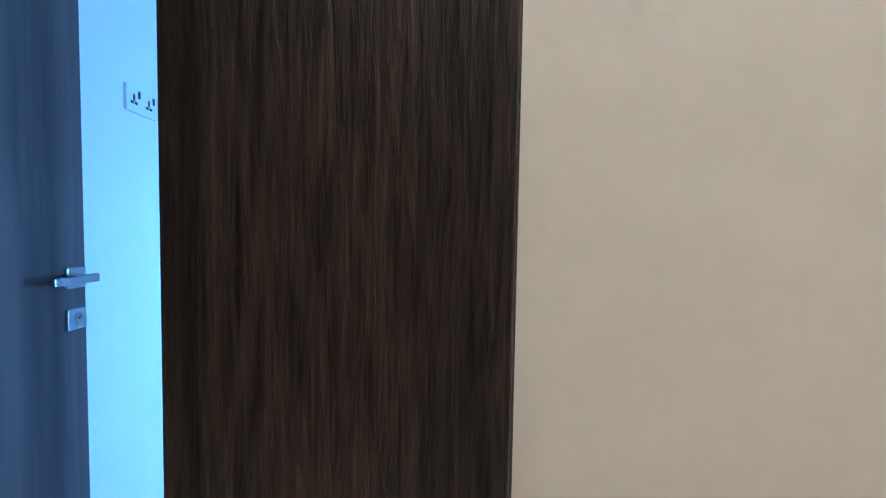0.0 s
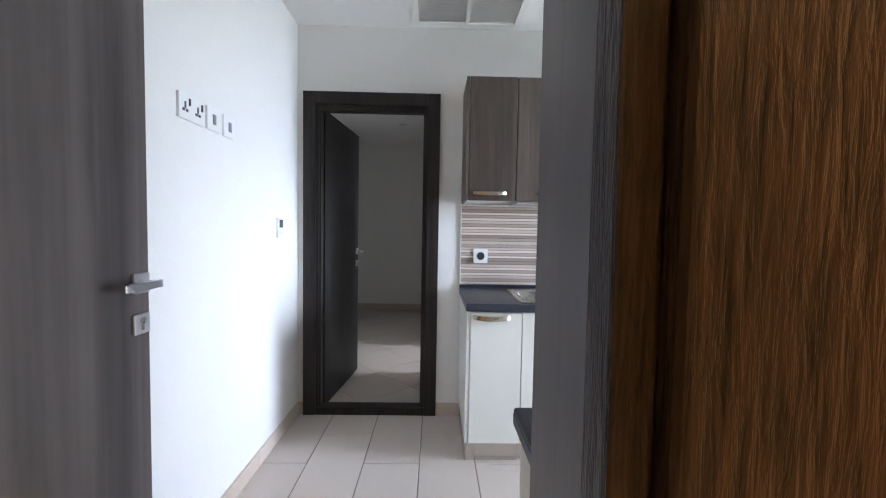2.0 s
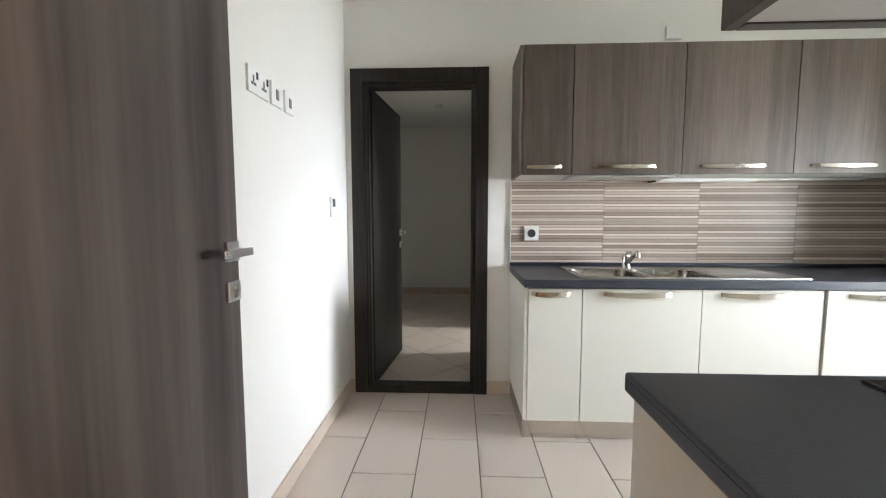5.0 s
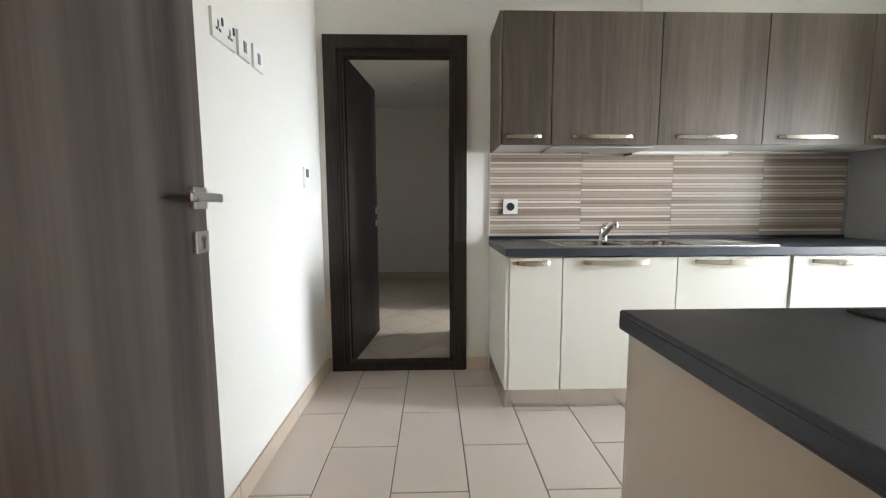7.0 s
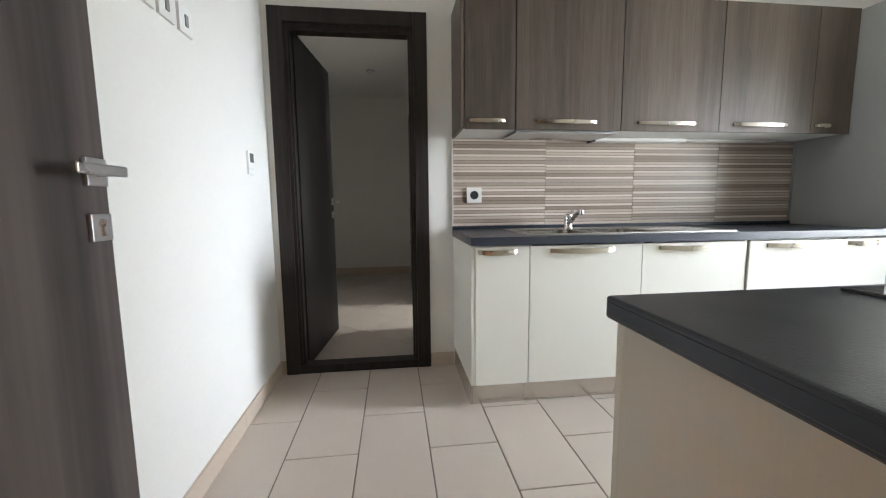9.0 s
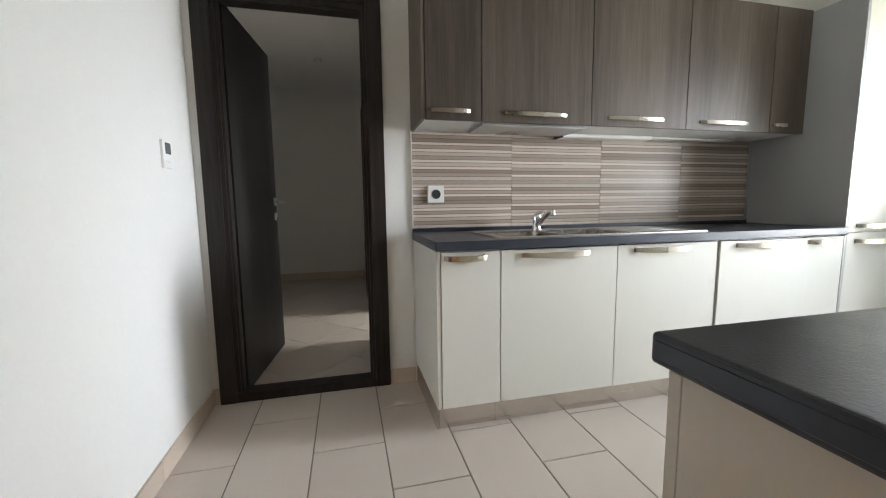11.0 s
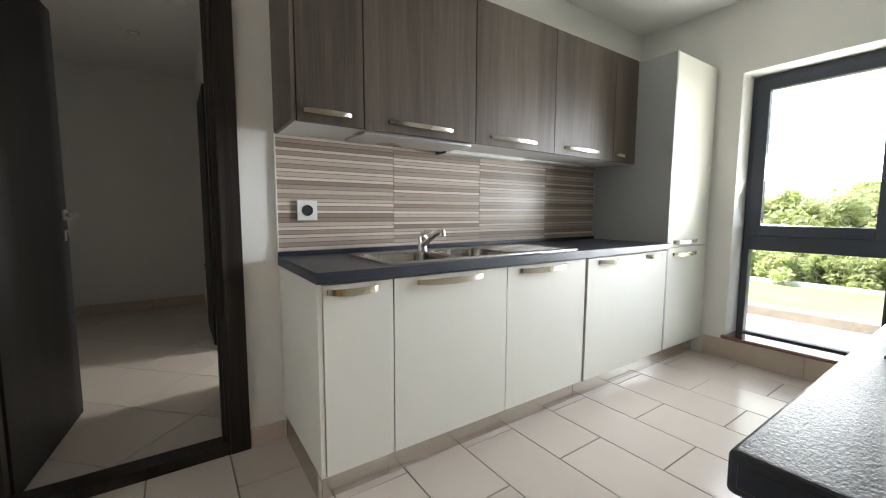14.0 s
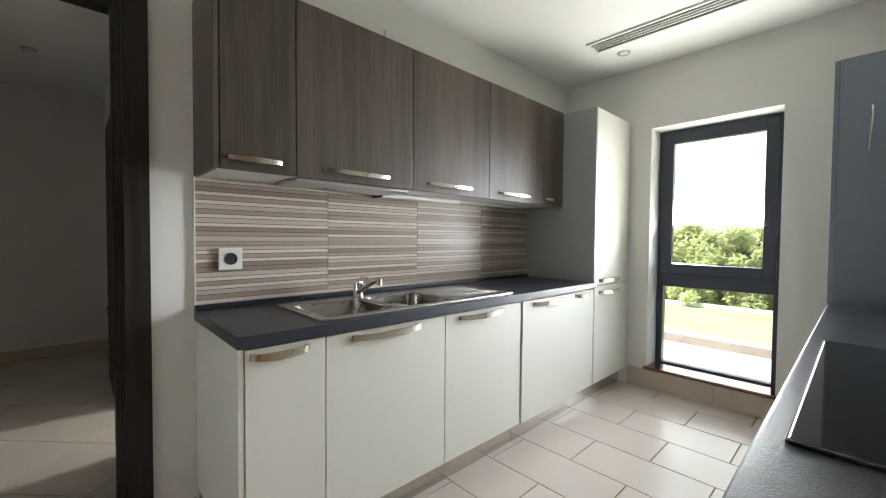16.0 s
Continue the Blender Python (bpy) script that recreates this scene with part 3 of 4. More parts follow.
def wall_unit(x0, x1, handle, group):
    w = x1 - x0
    u = thing("wall_cabinet", (x0, 2.670, 1.437), "grey-brown wood-grain wall cabinet with a nickel handle", "cabinet", group)
    part("body", _shift(open_carcass(w, 0.309, 0.706, z=0.001), (0, 0.0205, 0)), CARCASS, u, "white carcass")
    dr = part("door", box(0.0022, 0, -0.002, w - 0.0022, 0.019, 0.708, 0.0015), CABWOOD, u, "grey-brown vertical wood-grain door")
    h = part("handle", bow_handle(handle[1] - handle[0], 0.022, 0.015), NICKEL, dr, "satin nickel bow handle", smooth=True)
    h.matrix_local = pose((handle[0] + handle[1]) / 2 - x0, 0, 0.041)
    return u


UPPER = "wall cabinets over the sink"
wall_unit(1.099, 1.377, (1.127, 1.320), UPPER)
wall_unit(1.377, 1.982, (1.495, 1.836), UPPER)
wall_unit(1.982, 2.582, (2.085, 2.430), UPPER)
wall_unit(2.582, 3.182, (2.672, 3.020), UPPER)
wall_unit(3.182, 3.451, (3.205, 3.308), UPPER)
tagged(link_mesh("wall_cabinet_end_panel", box(1.081, 2.672, 1.436, 1.0985, 2.998, 2.145, 0.001, 1), CABWOOD), "grey-brown wood-grain end panel of the wall cabinets", "panel")

tray = thing("drip_tray", (1.39, 2.70, 1.4355), "thin grey panel under a wall cabinet", "panel")
part("panel", box(0.0, 0.0, -0.014, 0.585, 0.24, -0.0005, 0.003), SATIN, tray)
lampu = thing("under_cabinet_light", (1.93, 2.96, 1.437), "slim white strip lamp under the wall cabinets", "lamp", "strip lamps under the wall cabinets")
part("housing", box(0.03, -0.055, -0.024, 0.64, 0.035, -0.001, 0.004), PLASTIC, lampu)
part("diffuser", box(0.05, -0.061, -0.021, 0.62, -0.0545, -0.005, 0.002), CARCASS, lampu)
part("end_cap", box(0.018, -0.057, -0.026, 0.0295, 0.036, -0.001, 0.002), DARKPLASTIC, lampu)

strip = thing("under_cabinet_light", (2.575, 2.96, 1.437), "slim white strip lamp under the wall cabinets", "lamp", "strip lamps under the wall cabinets")
part("housing", box(0.0, -0.030, -0.013, 0.66, 0.030, -0.001, 0.003), PLASTIC, strip)
part("diffuser", box(0.02, -0.034, -0.011, 0.64, -0.0305, -0.004, 0.001), CARCASS, strip)

structure("trim", box(3.4405, 2.984, 0.902, 3.4510, 2.9985, 1.434, 0.001, 1), SATIN, "thin metal trim at the end of the splashback")
structure("trim", box(1.0785, 2.986, 0.902, 1.0840, 2.9985, 1.434, 0.001, 1), PLASTIC, "thin white trim at the edge of the splashback")

# worktop with a cut-out for the sink
SX0, SX1, SY0, SY1 = 1.375, 2.537, 2.445, 2.885
wt = slab([1.079, SX0 + 0.015, SX1 - 0.015, 3.4515], [2.392, SY0 + 0.015, SY1 - 0.015, 2.998], 0.838, 0.879, 2, {(1, 1)})
edges = [e for e in wt.edges if all(abs(v.co.y - 2.392) < 1e-4 for v in e.verts) and abs(e.verts[0].co.z - e.verts[1].co.z) < 1e-5]
bmesh.ops.bevel(wt, geom=edges, offset=0.006, segments=3, affect="EDGES", profile=0.5)
wtop = thing("worktop", (1.079, 2.392, 0.838), "black grained laminate worktop with an upstand", "worktop")
part("slab", _shift(wt, (-1.079, -2.392, -0.838)), WORKTOP, wtop)
part("upstand", box(0.0, 0.586, 0.0415, 2.372, 0.6055, 0.062, 0.003), WORKTOP, wtop)

# double-bowl sink
sink = thing("sink", (SX0, SY0, 0.879), "stainless steel double-bowl sink with a ribbed drainer", "sink")
SW, SD = SX1 - SX0, SY1 - SY0
B1, B2 = (0.032, 0.370), (0.396, 0.732)
BY = (0.028, 0.370)
deck = slab([0, B1[0] + 0.01, B1[1] - 0.01, B2[0] + 0.01, B2[1] - 0.01, SW], [0, BY[0] + 0.01, BY[1] - 0.01, SD], 0.0005, 0.005, 2, {(1, 1), (3, 1)})
part("deck", deck, STEEL, sink)
part("rim", loft([rounded(SW / 2, SD / 2, SW + 0.006, SD + 0.006, 0.02, 0.0004), rounded(SW / 2, SD / 2, SW + 0.004, SD + 0.004, 0.02, 0.0065), rounded(SW / 2, SD / 2, SW - 0.014, SD - 0.014, 0.016, 0.0065), rounded(SW / 2, SD / 2, SW - 0.022, SD - 0.022, 0.014, 0.0046)], cap_last=False), STEEL, sink, smooth=True)
for bx in (B1, B2):
    cx, cy, bw, bd = (bx[0] + bx[1]) / 2, (BY[0] + BY[1]) / 2, bx[1] - bx[0], BY[1] - BY[0]
    bowl = part("bowl", loft([rounded(cx, cy, bw + 0.022, bd + 0.022, 0.06, 0.0054), rounded(cx, cy, bw, bd, 0.055, 0.0056), rounded(cx, cy, bw - 0.008, bd - 0.008, 0.055, -0.006), rounded(cx, cy, bw - 0.016, bd - 0.016, 0.06, -0.125), rounded(cx, cy, bw - 0.05, bd - 0.05, 0.06, -0.150), rounded(cx, cy, 0.10, 0.10, 0.045, -0.154)]), BOWLSTEEL, sink, "pressed steel bowl", smooth=True)
    part("drain", lathe([(0.042, -0.1535), (0.040, -0.150), (0.030, -0.1505), (0.012, -0.1515)], 20, (cx, cy, 0)), CHROME, bowl, smooth=True)
for k in range(7):
    y = 0.09 + k * 0.045
    part("drainer_rib", tube([(0.785, y, 0.0030), (0.80, y, 0.0044), (1.10, y, 0.0044), (1.12, y, 0.0030)], 0.0022, 8), STEEL, sink, smooth=True)

tap = thing("mixer_tap", (1.770, 2.845, 0.884), "chrome single-lever mixer tap", "tap")
part("base", lathe([(0.028, -0.001), (0.028, 0.005), (0.0245, 0.010), (0.0235, 0.055), (0.026, 0.064), (0.025, 0.080), (0.014, 0.089)], 20), CHROME, tap, smooth=True)
part("spout", tube([(0.0, -0.005, 0.028), (-0.008, -0.05, 0.045), (-0.020, -0.12, 0.074), (-0.034, -0.20, 0.102), (-0.040, -0.235, 0.111), (-0.043, -0.252, 0.108), (-0.044, -0.256, 0.090)], [0.016, 0.015, 0.0135, 0.0125, 0.013, 0.013, 0.0125], 14), CHROME, tap, smooth=True)
part("lever", tube([(0, 0.004, 0.082), (-0.003, -0.02, 0.094), (-0.012, -0.075, 0.104), (-0.018, -0.115, 0.105)], [0.021, 0.017, 0.011, 0.007], 12, None, 0.55), CHROME, tap, smooth=True)

# south run ------------------------------------------------------------
SOUTH = "base cabinets of the hob run"
cuts = [1.116, 1.53, 2.13, 2.73, 3.458]
for a, b in zip(cuts, cuts[1:]):
    u = thing("base_cabinet", (a, 1.187, 0), "cream white base cabinet under the hob worktop", "cabinet", SOUTH)
    part("body", _shift(open_carcass(b - a, 0.575, 0.707, z=0.130), (0, -0.596, 0)), CARCASS, u)
    part("door", box(0.0015 - (0.017 if a < 1.2 else 0), -0.019, 0.128, b - a - 0.0015, 0, 0.832, 0.0015), CABWHITE, u)
    part("plinth", box(0.0, -0.076, 0.001, b - a, -0.060, 0.127, 0.001, 1), PLINTH, u)
tagged(link_mesh("end_panel", box(1.099, 0.608, 0.001, 1.1155, 1.166, 0.8375, 0.001, 1), CABWHITE), "cream white end panel of the hob run", "panel")
w2 = thing("worktop", (1.085, 0.5685, 0.838), "black grained laminate worktop carrying the hob", "worktop")
part("slab", box(0.0012, 0.0, 0.0, 2.373, 0.6355, 0.041, 0.008, 4), WORKTOP, w2)
part("edge_band", box(-0.0004, 0.001, 0.009, 0.0030, 0.6265, 0.032, 0.0008, 1), EDGEBAND, w2, "smooth navy-black edge band")
hob = thing("hob", (1.520, 0.66, 0.879), "black glass hob set on the worktop", "hob")
part("glass", loft([rounded(0.443, 0.2525, 0.886, 0.505, 0.008, 0.0004), rounded(0.443, 0.2525, 0.886, 0.505, 0.008, 0.005), rounded(0.443, 0.2525, 0.880, 0.499, 0.006, 0.0065)], True, True), HOBGLASS, hob)
part("trim", box(-0.0045, 0.0, 0.0004, -0.0006, 0.505, 0.0062, 0.0012, 1), DARKPLASTIC, hob, "thin dark edge trim")
part("trim", box(-0.0025, 0.5056, 0.0004, 0.8885, 0.5076, 0.0058, 0.0006, 1), ALU, hob, "thin dark edge trim")
t2 = thing("tall_cabinet", (3.46, 0.5685, 0), "tall slate-grey cabinet closing the hob run", "cabinet")
part("body", box(0.0, 0.0, 0.106, 0.595, 0.619, 2.077, 0.001, 1), SLATE, t2)
part("door", box(0.002, 0.6195, 0.110, 0.593, 0.638, 2.075, 0.0015), SLATE, t2)
part("plinth", box(0.0, 0.0, 0.001, 0.595, 0.545, 0.1055, 0.001, 1), PLINTH, t2)
for a, b in ((1.103, 1.56), (1.56, 2.02)):
    u = thing("wall_cabinet", (a, 0.5685, 1.438), "grey-brown wood-grain wall cabinet over the hob run", "cabinet", "wall cabinets over the hob run")
    part("body", open_carcass(b - a, 0.364, 0.706, z=0.001), CARCASS, u)
    part("door", box(0.0015, 0.3645, -0.001, b - a - 0.0015, 0.3835, 0.708, 0.0015), CABWOOD, u)
tagged(link_mesh("wall_cabinet_end_panel", box(1.085, 0.5685, 1.437, 1.1025, 0.951, 2.145, 0.001, 1), CABWOOD), "grey-brown wood-grain end panel over the hob run", "panel")

hook = thing("hanging_hook", (3.46, 1.075, 1.80), "thin bright metal hook and bar hanging on the cabinet side", "hook")
part("hook", tube([(-0.001, 0.0, 0.02), (-0.018, 0.0, 0.026), (-0.024, 0.0, 0.012), (-0.018, 0.0, -0.005), (-0.008, 0.0, -0.008)], 0.004, 8), CHROME, hook, smooth=True)
part("bar", tube([(-0.012, -0.002, -0.004), (-0.010, 0.010, -0.175)], [0.005, 0.004], 8), CHROME, hook, smooth=True)

# fittings on walls ----------------------------------------------------
def wall_plate(name, y0, y1, z0, z1, label, category, group=""):
    """A plate on the west wall, x outwards."""
    u = thing(name, (0.0, (y0 + y1) / 2, (z0 + z1) / 2), label, category, group)
    part("plate", box(0.0005, -(y1 - y0) / 2, -(z1 - z0) / 2, 0.011, (y1 - y0) / 2, (z1 - z0) / 2, 0.0018), PLASTIC, u)
    return u


so = wall_plate("double_socket", 1.784, 1.935, 1.639, 1.729, "white double three-pin wall socket with switches", "socket")
for cy in (-0.04, 0.035):
    # no holes are cut: dark patches on the plate give the shade in them
    part("earth_slot", box(0.0102, cy - 0.005, -0.006, 0.0113, cy + 0.005, 0.018), DARKPLASTIC, so)
    part("pin_slot", box(0.0102, cy - 0.017, -0.017, 0.0113, cy - 0.002, -0.007), DARKPLASTIC, so)
    part("pin_slot", box(0.0102, cy + 0.002, -0.017, 0.0113, cy + 0.017, -0.007), DARKPLASTIC, so)
    part("rocker", box(0.0102, cy + 0.020, 0.008, 0.0145, cy + 0.029, 0.034, 0.001, 1), DARKPLASTIC, so, "dark rocker switch")
for y0, y1 in ((1.957, 2.048), (2.078, 2.168)):
    sw = wall_plate("light_switch", y0, y1, 1.641, 1.732, "white single switch plate with a dark rocker", "switch", "switches by the socket")
    part("rocker", box(0.0102, -0.010, -0.020, 0.0150, 0.010, 0.020, 0.001, 1), surface("grey_rocker", (0.22, 0.22, 0.22), 0.4, bump=0.0), sw, "grey rocker")
th = wall_plate("thermostat", 2.645, 2.735, 1.198, 1.312, "white air conditioning control with a dark display", "thermostat")
part("display", box(0.0104, -0.022, 0.002, 0.0122, 0.028, 0.048, 0.0005, 1), LCD, th, "dark grey display")
for k in range(3):
    part("button", box(0.0104, -0.024 + k * 0.018, -0.034, 0.0132, -0.013 + k * 0.018, -0.024, 0.001, 1), CARCASS, th)

s2 = thing("splashback_socket", (1.215, 2.987, 1.091), "white square socket with a round dark outlet", "socket")
part("plate", box(-0.047, -0.010, -0.047, 0.047, 0.0, 0.047, 0.003), PLASTIC, s2)
cup = lathe([(0.026, 0.0), (0.026, 0.0025), (0.022, 0.0025), (0.019, -0.004), (0.004, -0.004)], 24)
bmesh.ops.rotate(cup, verts=cup.verts, cent=(0, 0, 0), matrix=Matrix.Rotation(radians(90), 3, "X"))
bmesh.ops.translate(cup, verts=cup.verts, vec=(0, -0.0102, 0))
part("outlet", cup, DARKPLASTIC, s2, "round dark outlet", smooth=True)
pv = thing("pipe_valve", (0.96, 5.40, 0.56), "small dark pipe valve on the corridor wall", "valve")
part("stub", tube([(-0.0005, 0, 0), (-0.045, 0, 0)], 0.010, 10), CHROME, pv, smooth=True)
part("knob", lathe([(0.004, 0.026), (0.018, 0.022), (0.018, 0.010), (0.010, 0.004)], 14, (-0.04, 0, 0)), DARKPLASTIC, pv, smooth=True)
part("knob", lathe([(0.004, -0.010), (0.014, -0.014), (0.014, -0.026), (0.006, -0.030)], 14, (-0.04, 0, 0)), DARKPLASTIC, pv, smooth=True)
jb = thing("junction_box", (2.068, 2.999, 2.340), "small white box on the wall above the cabinets", "junction box")
part("cover", box(-0.047, -0.022, -0.045, 0.047, 0.0, 0.03, 0.004), PLASTIC, jb)

# ceiling fittings -----------------------------------------------------
gr = thing("return_air_grille", (1.088, 2.625, H), "white ceiling return air grille in two panels", "vent")
part("backing", box(-0.31, -0.28, -0.004, 0.31, 0.28, -0.0005), VENTWHITE, gr)
part("frame", slab([-0.335, -0.30, -0.012, 0.012, 0.30, 0.335], [-0.305, -0.275, 0.275, 0.305], -0.014, -0.0045, 2, {(1, 1), (3, 1)}), VENTWHITE, gr)
for side in (-1, 1):
    for k in range(26):
        y = -0.262 + k * 0.021
        sl = part("slat", box(-0.143, -0.0095, -0.0008, 0.143, 0.0095, 0.0008), VENTWHITE, gr)
        sl.matrix_local = pose(side * 0.156, y, -0.010, 25, 0, 0)
df = thing("linear_diffuser", (3.47, 1.81, H), "white linear slot diffuser in the ceiling", "vent")
# shallow dark sheet in place of an unlit duct
part("backing", box(-0.07, -0.64, -0.003, 0.07, 0.64, -0.0005), SLOTSHADE, df)
for x0, x1 in ((-0.085, -0.064), (0.064, 0.085)):
    part("frame_rail", box(x0, -0.66, -0.012, x1, 0.66, -0.0005, 0.001, 1), VENTWHITE, df)
for y0, y1 in ((-0.66, -0.64), (0.64, 0.66)):
    part("frame_end", box(-0.0635, y0, -0.012, 0.0635, y1, -0.0005, 0.001, 1), VENTWHITE, df)
for k in range(3):
    x = -0.032 + 0.032 * k
    part("blade", box(x - 0.006, -0.6395, -0.011, x + 0.006, 0.6395, -0.0035, 0.001, 1), VENTWHITE, df)


def downlight(x, y, z=H):
    u = thing("downlight", (x, y, z), "small round recessed ceiling downlight, unlit", "lamp", "recessed downlights")
    part("ring", lathe([(0.046, -0.0005), (0.046, -0.006), (0.040, -0.009), (0.033, -0.009), (0.031, -0.003)], 24), SATIN, u, smooth=True)
    part("lens", lathe([(0.030, -0.0035), (0.028, -0.007), (0.004, -0.0075)], 20), CARCASS, u, smooth=True)


downlight(3.70, 2.335)
downlight(0.49, 5.37)
hl = thing("hall_lamp", (1.48, 0.18, H), "round warm ceiling lamp in the hall", "lamp")
part("base", lathe([(0.12, -0.0005), (0.12, -0.02), (0.10, -0.03)], 24), PLASTIC, hl, smooth=True)

# outdoors -------------------------------------------------------------
structure("ground", box(-400, -400, -1.9, 400, 400, -1.6), GRASS, "bright green lawn")
structure("backdrop", box(140, -160, -1.6, 141, 160, 120), HAZE, "bright white hazy sky")
structure("terrace", box(XE + 0.2505, -3, -0.35, 5.88, 12, -0.02), TERRACE, "pale sunlit terrace paving")
structure("kerb", box(5.88, -3, -1.6, 6.10, 12, 0.08, 0.01), KERBSTONE, "weathered grey-brown terrace parapet")


def leaf_crown(seed, width, height, count, size):
    """A crown of many small leaves on uneven clumps."""
    rng = random.Random(seed)
    clumps = []
    for _ in range(26):
        a, r = rng.uniform(0, math.tau), math.sqrt(rng.random()) * width * 0.5
        z = height * (0.12 + 0.88 * rng.random() * (1 - 0.5 * (r / (width * 0.5)) ** 2))
        clumps.append((r * math.cos(a), r * math.sin(a), z, rng.uniform(0.25, 0.6) * width * 0.32))
    vs, fs = [], []
    for _ in range(count):
        cx, cy, cz, cr = rng.choice(clumps)
        d = Vector((rng.gauss(0, 1), rng.gauss(0, 1), rng.gauss(0, 0.8)))
        d = d.normalized() * cr * (0.55 + 0.5 * rng.random())
        p = Vector((cx, cy, cz)) + d
        t = Vector((rng.gauss(0, 1), rng.gauss(0, 1), rng.gauss(0, 0.6))).normalized()
        s = t.orthogonal().normalized()
        s = (Matrix.Rotation(rng.uniform(0, math.tau), 3, t) @ s) * size * rng.uniform(0.25, 0.42)
        t = t * size * rng.uniform(0.6, 1.1)
        i = len(vs)
        vs += [p - t, p - s * 1.0, p + t, p + s]
        fs.append((i, i + 1, i + 2, i + 3))
    me = bpy.data.meshes.new("crown")
    me.from_pydata([tuple(v) for v in vs], [], fs)
    me.materials.append(LEAF)
    return me


def tree(at, seed, width, height, count, size):
    rng = random.Random(seed + 50)
    u = thing("tree", at, "leafy green broadleaf tree beyond the lawn", "tree", "trees beyond the lawn")
    bm = tube([(0, 0, -0.05), (0.05, 0.03, height * 0.3), (-0.03, 0.06, height * 0.6), (0, 0, height * 0.85)], [0.14, 0.11, 0.07, 0.02], 9)
    for _ in range(6):
        a, z = rng.uniform(0, math.tau), rng.uniform(0.25, 0.6) * height
        e = width * 0.38
        tube([(0, 0, z), (e * 0.5 * math.cos(a), e * 0.5 * math.sin(a), z + 0.12 * height), (e * math.cos(a), e * math.sin(a), z + 0.28 * height)], [0.05, 0.035, 0.012], 7, bm)
    part("trunk", bm, BARK, u, smooth=True)
    c = new("crown", leaf_crown(seed, width, height, count, size))
    c.parent = u
    return u


trees = [tree((22.4, 2.0, -1.6), 1, 4.2, 3.9, 9000, 0.16), tree((23.8, 6.0, -1.6), 2, 4.8, 3.5, 9000, 0.16), tree((22.9, 9.5, -1.6), 3, 4.4, 4.2, 9000, 0.16)]
rng = random.Random(4)
for k in range(15):
    y = -6 + k * 2.1 + rng.uniform(-0.5, 0.5)
    src = trees[k % 3]
    copy_thing(src, pose(24.9 + rng.uniform(-1.5, 3.5), y, -1.6, 0, 0, rng.uniform(0, 360)))

shrub = thing("shrub", (20.9, 1.0, -1.6), "dense light green shrub along the lawn", "shrub", "shrubs along the lawn")
sc = new("crown", leaf_crown(9, 2.4, 1.5, 5000, 0.13))
sc.parent = shrub
part("stem", tube([(0, 0, -0.03), (0.03, 0.02, 0.5), (0, 0, 1.0)], [0.05, 0.035, 0.01], 7), BARK, shrub, smooth=True)
for k in range(16):
    copy_thing(shrub, pose(20.9 + rng.uniform(-0.3, 0.7), -3.5 + k * 1.35 + rng.uniform(-0.3, 0.3), -1.6, 0, 0, rng.uniform(0, 360)))
tagged(link_mesh("garden_wall", box(19.5, -14, -1.6, 19.7, 30, -1.44, 0.02), TERRACE), "low pale garden wall behind the lawn", "wall", "", "structure")

# pieces of floors and walls -------------------------------------------
def shared_tile(w, d, cache={}):
    key = (round(w, 3), round(d, 3))
    if key not in cache:
        bm = box(-w / 2, -d / 2, -0.008, w / 2, d / 2, 0.0, 0.0015, 1)
        me = bpy.data.meshes.new("floor_tile")
        bm.to_mesh(me)
        bm.free()
        me.materials.append(TILE)
        cache[key] = me
    return cache[key]


def floor_tiles():
    holder = bpy.data.objects["floor"]
    px, py, g = 0.301, 0.594, 0.0027
    for i in range(-3, 15):
        x0, x1 = 0.846 + i * px, 0.846 + (i + 1) * px
        a, b = max(x0, 0.0), min(x1, XE)
        if b - a < 0.01:
            continue
        off = 2.138 if i % 2 == 0 else 2.138 + py / 2
        for j in range(-5, 4):
            c, d = max(off + j * py, 0.445), min(off + (j + 1) * py, 3.05)
            if d - c < 0.01:
                continue
            ob = new("floor_tile", shared_tile(b - a - g * 2, d - c - g * 2))
            ob.location = ((a + b) / 2, (c + d) / 2, 0.0)
            ob.parent = holder


floor_tiles()


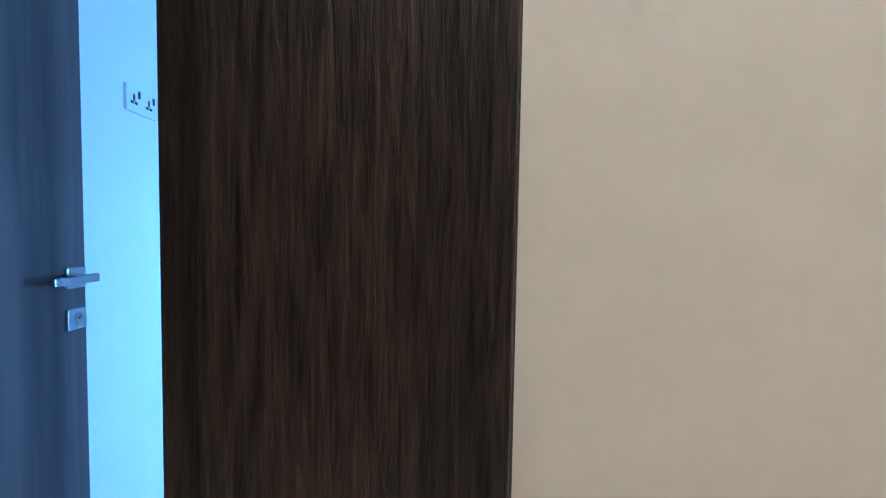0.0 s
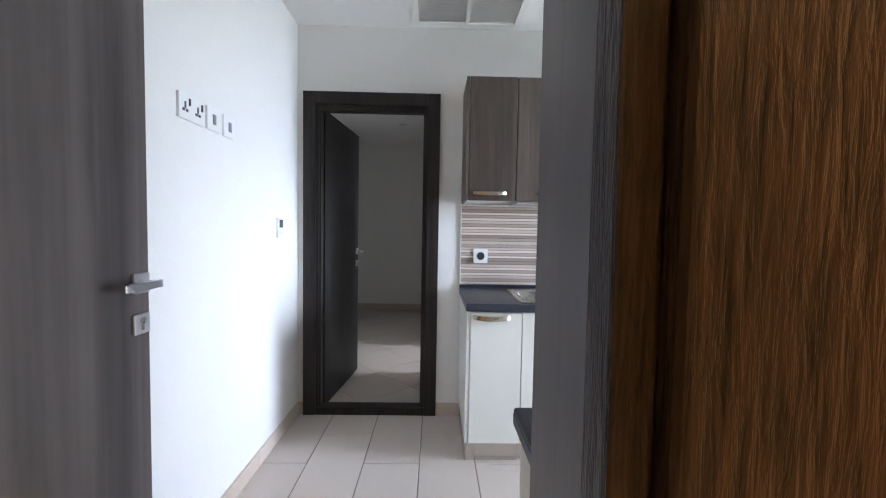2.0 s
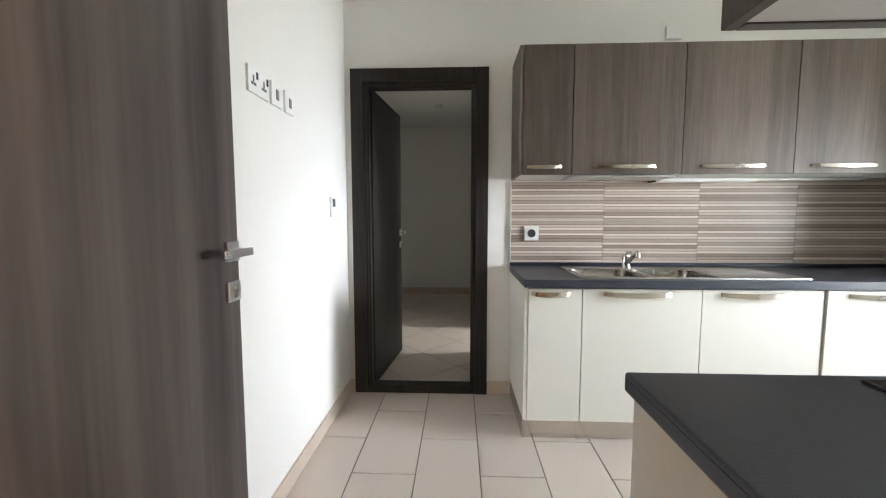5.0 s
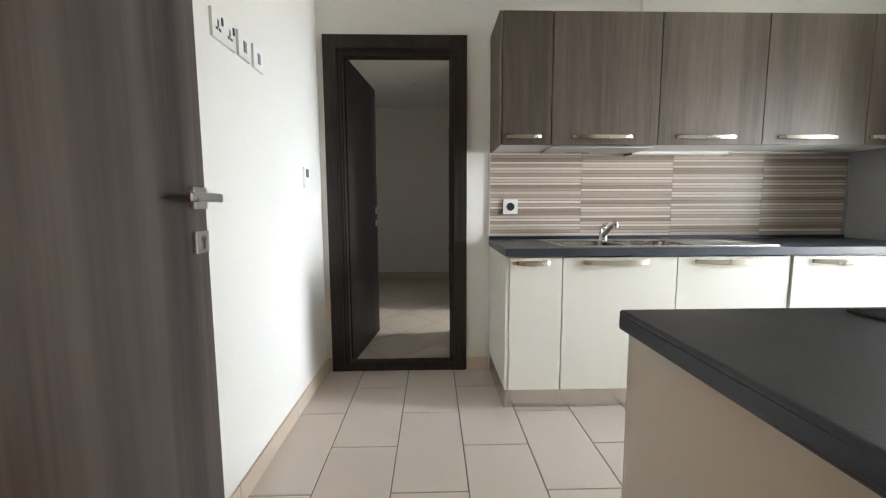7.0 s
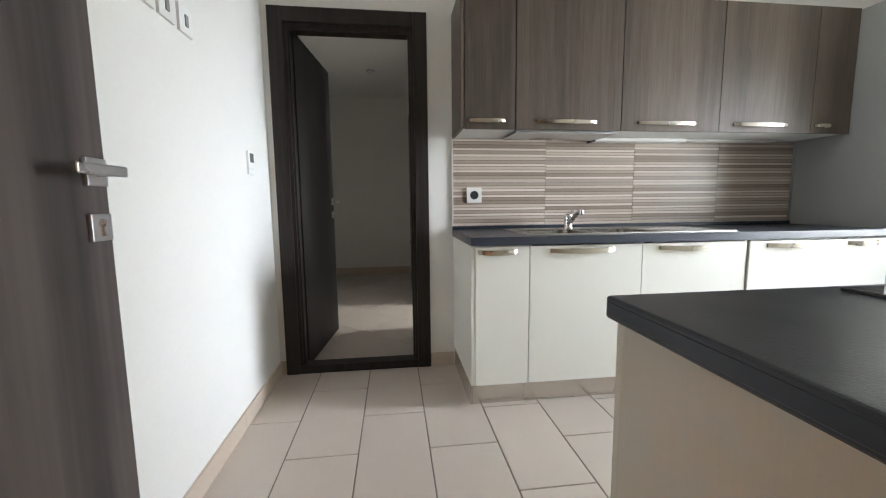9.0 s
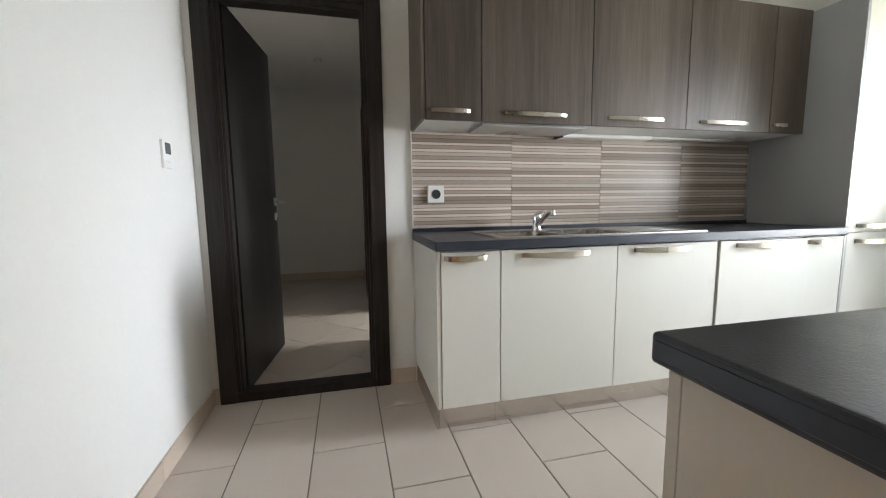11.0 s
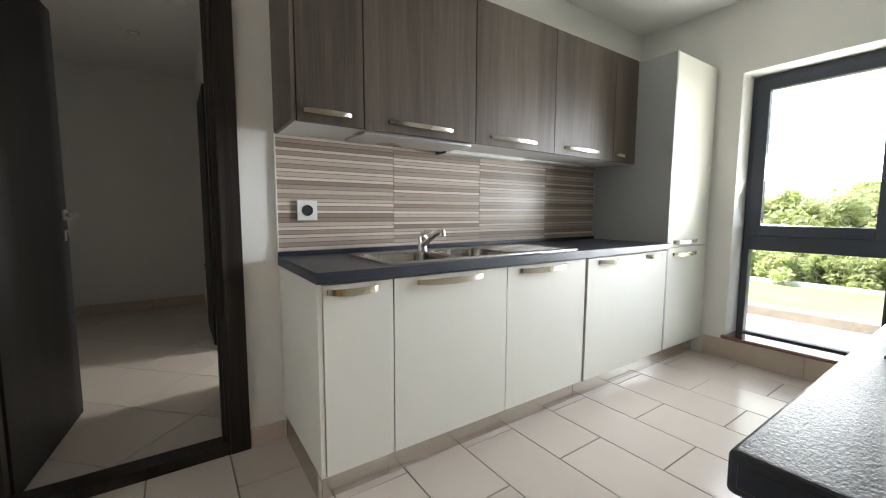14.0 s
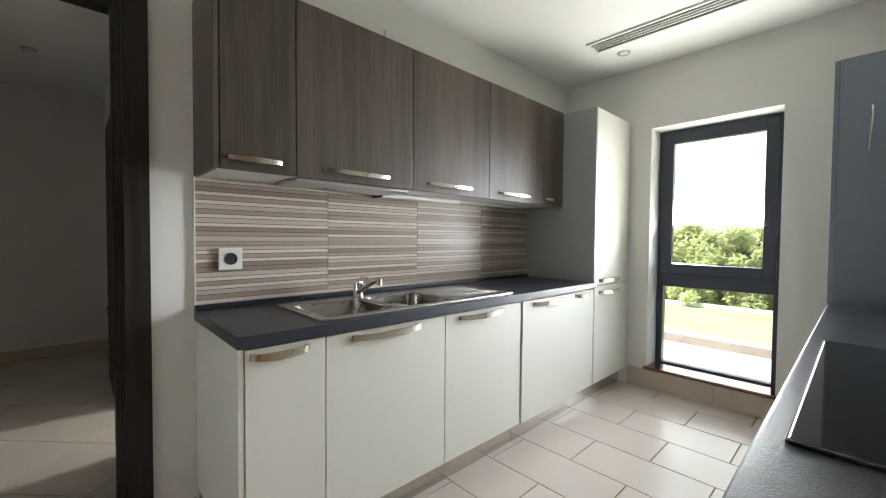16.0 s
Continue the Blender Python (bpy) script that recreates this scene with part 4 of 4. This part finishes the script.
def diagonal_tiles():
    holder = bpy.data.objects["corridor_floor"]
    s, g = 0.45, 0.003
    c45 = math.sqrt(0.5)
    for i in range(-9, 18):
        for j in range(-9, 10):
            u, v = (i + 0.5) * s, (j + 0.5) * s
            cx, cy = 0.42 + (u - v) * c45, 3.16 + (u + v) * c45 - 0.0
            if not (-0.9 < cx < 2.4 and 2.9 < cy < 6.8):
                continue
            bm = box(-s / 2 + g, -s / 2 + g, -0.008, s / 2 - g, s / 2 - g, 0.0)
            bmesh.ops.rotate(bm, verts=bm.verts, cent=(0, 0, 0), matrix=Matrix.Rotation(radians(45), 3, "Z"))
            for co, no in (((-0.6 - cx, 0, 0), (-1, 0, 0)), ((2.2 - cx, 0, 0), (1, 0, 0)), ((0, 3.05 - cy, 0), (0, -1, 0)), ((0, 6.50 - cy, 0), (0, 1, 0))):
                bmesh.ops.bisect_plane(bm, geom=bm.verts[:] + bm.edges[:] + bm.faces[:], plane_co=co, plane_no=no, clear_outer=True)
            if len(bm.faces) < 3:
                bm.free()
                continue
            ob = part("floor_tile", bm, TILE, holder)
            ob.location = (cx, cy, 0)


diagonal_tiles()


def stripe_tiles():
    """Splashback of striped ceramic tiles: fourteen stripes to a tile, parted by fine dark grooves."""
    holder = bpy.data.objects["wall_north"]
    xs = [1.084, 1.678, 2.277, 2.880, 3.440]
    designs = ([1, 2, 3, 0, 1, 0, 2, 1, 0, 2, 0, 3, 2, 0], [0, 2, 1, 0, 2, 0, 1, 3, 3, 0, 2, 0, 1, 2], [2, 0, 3, 2, 1, 0, 2, 2, 0, 1, 0, 2, 3, 1], [0, 1, 2, 0, 1, 3, 0, 2, 1, 0, 2, 3, 1, 2])
    picks = ((1, 0), (3, 2), (0, 1), (2, 3))
    for c, (a, b) in enumerate(zip(xs, xs[1:])):
        rng = random.Random(20 + c)
        for row, (z0, z1) in enumerate(((0.9015, 1.168), (1.1685, 1.435))):
            bm = box(a + 0.0008, 2.9925, z0 + 0.0003, b - 0.0008, 2.9995, z1 - 0.0003, mat=4)
            design = designs[picks[c][row]]
            weights = [rng.uniform(0.80, 0.92) if m == 0 else rng.uniform(0.95, 1.15) for m in design]
            step = (z1 - z0 - 0.0006) / sum(weights)
            z = z0 + 0.0003
            for m, wgt in zip(design, weights):
                top = z + step * wgt
                box(a + 0.0010, 2.9925 - 0.001 - 0.0012 * (m % 3), z + 0.0011, b - 0.0010, 2.9926, top - 0.0017, 0, 1, bm, m)
                z = top
            part("wall_tile", bm, STRIPE, holder)


stripe_tiles()
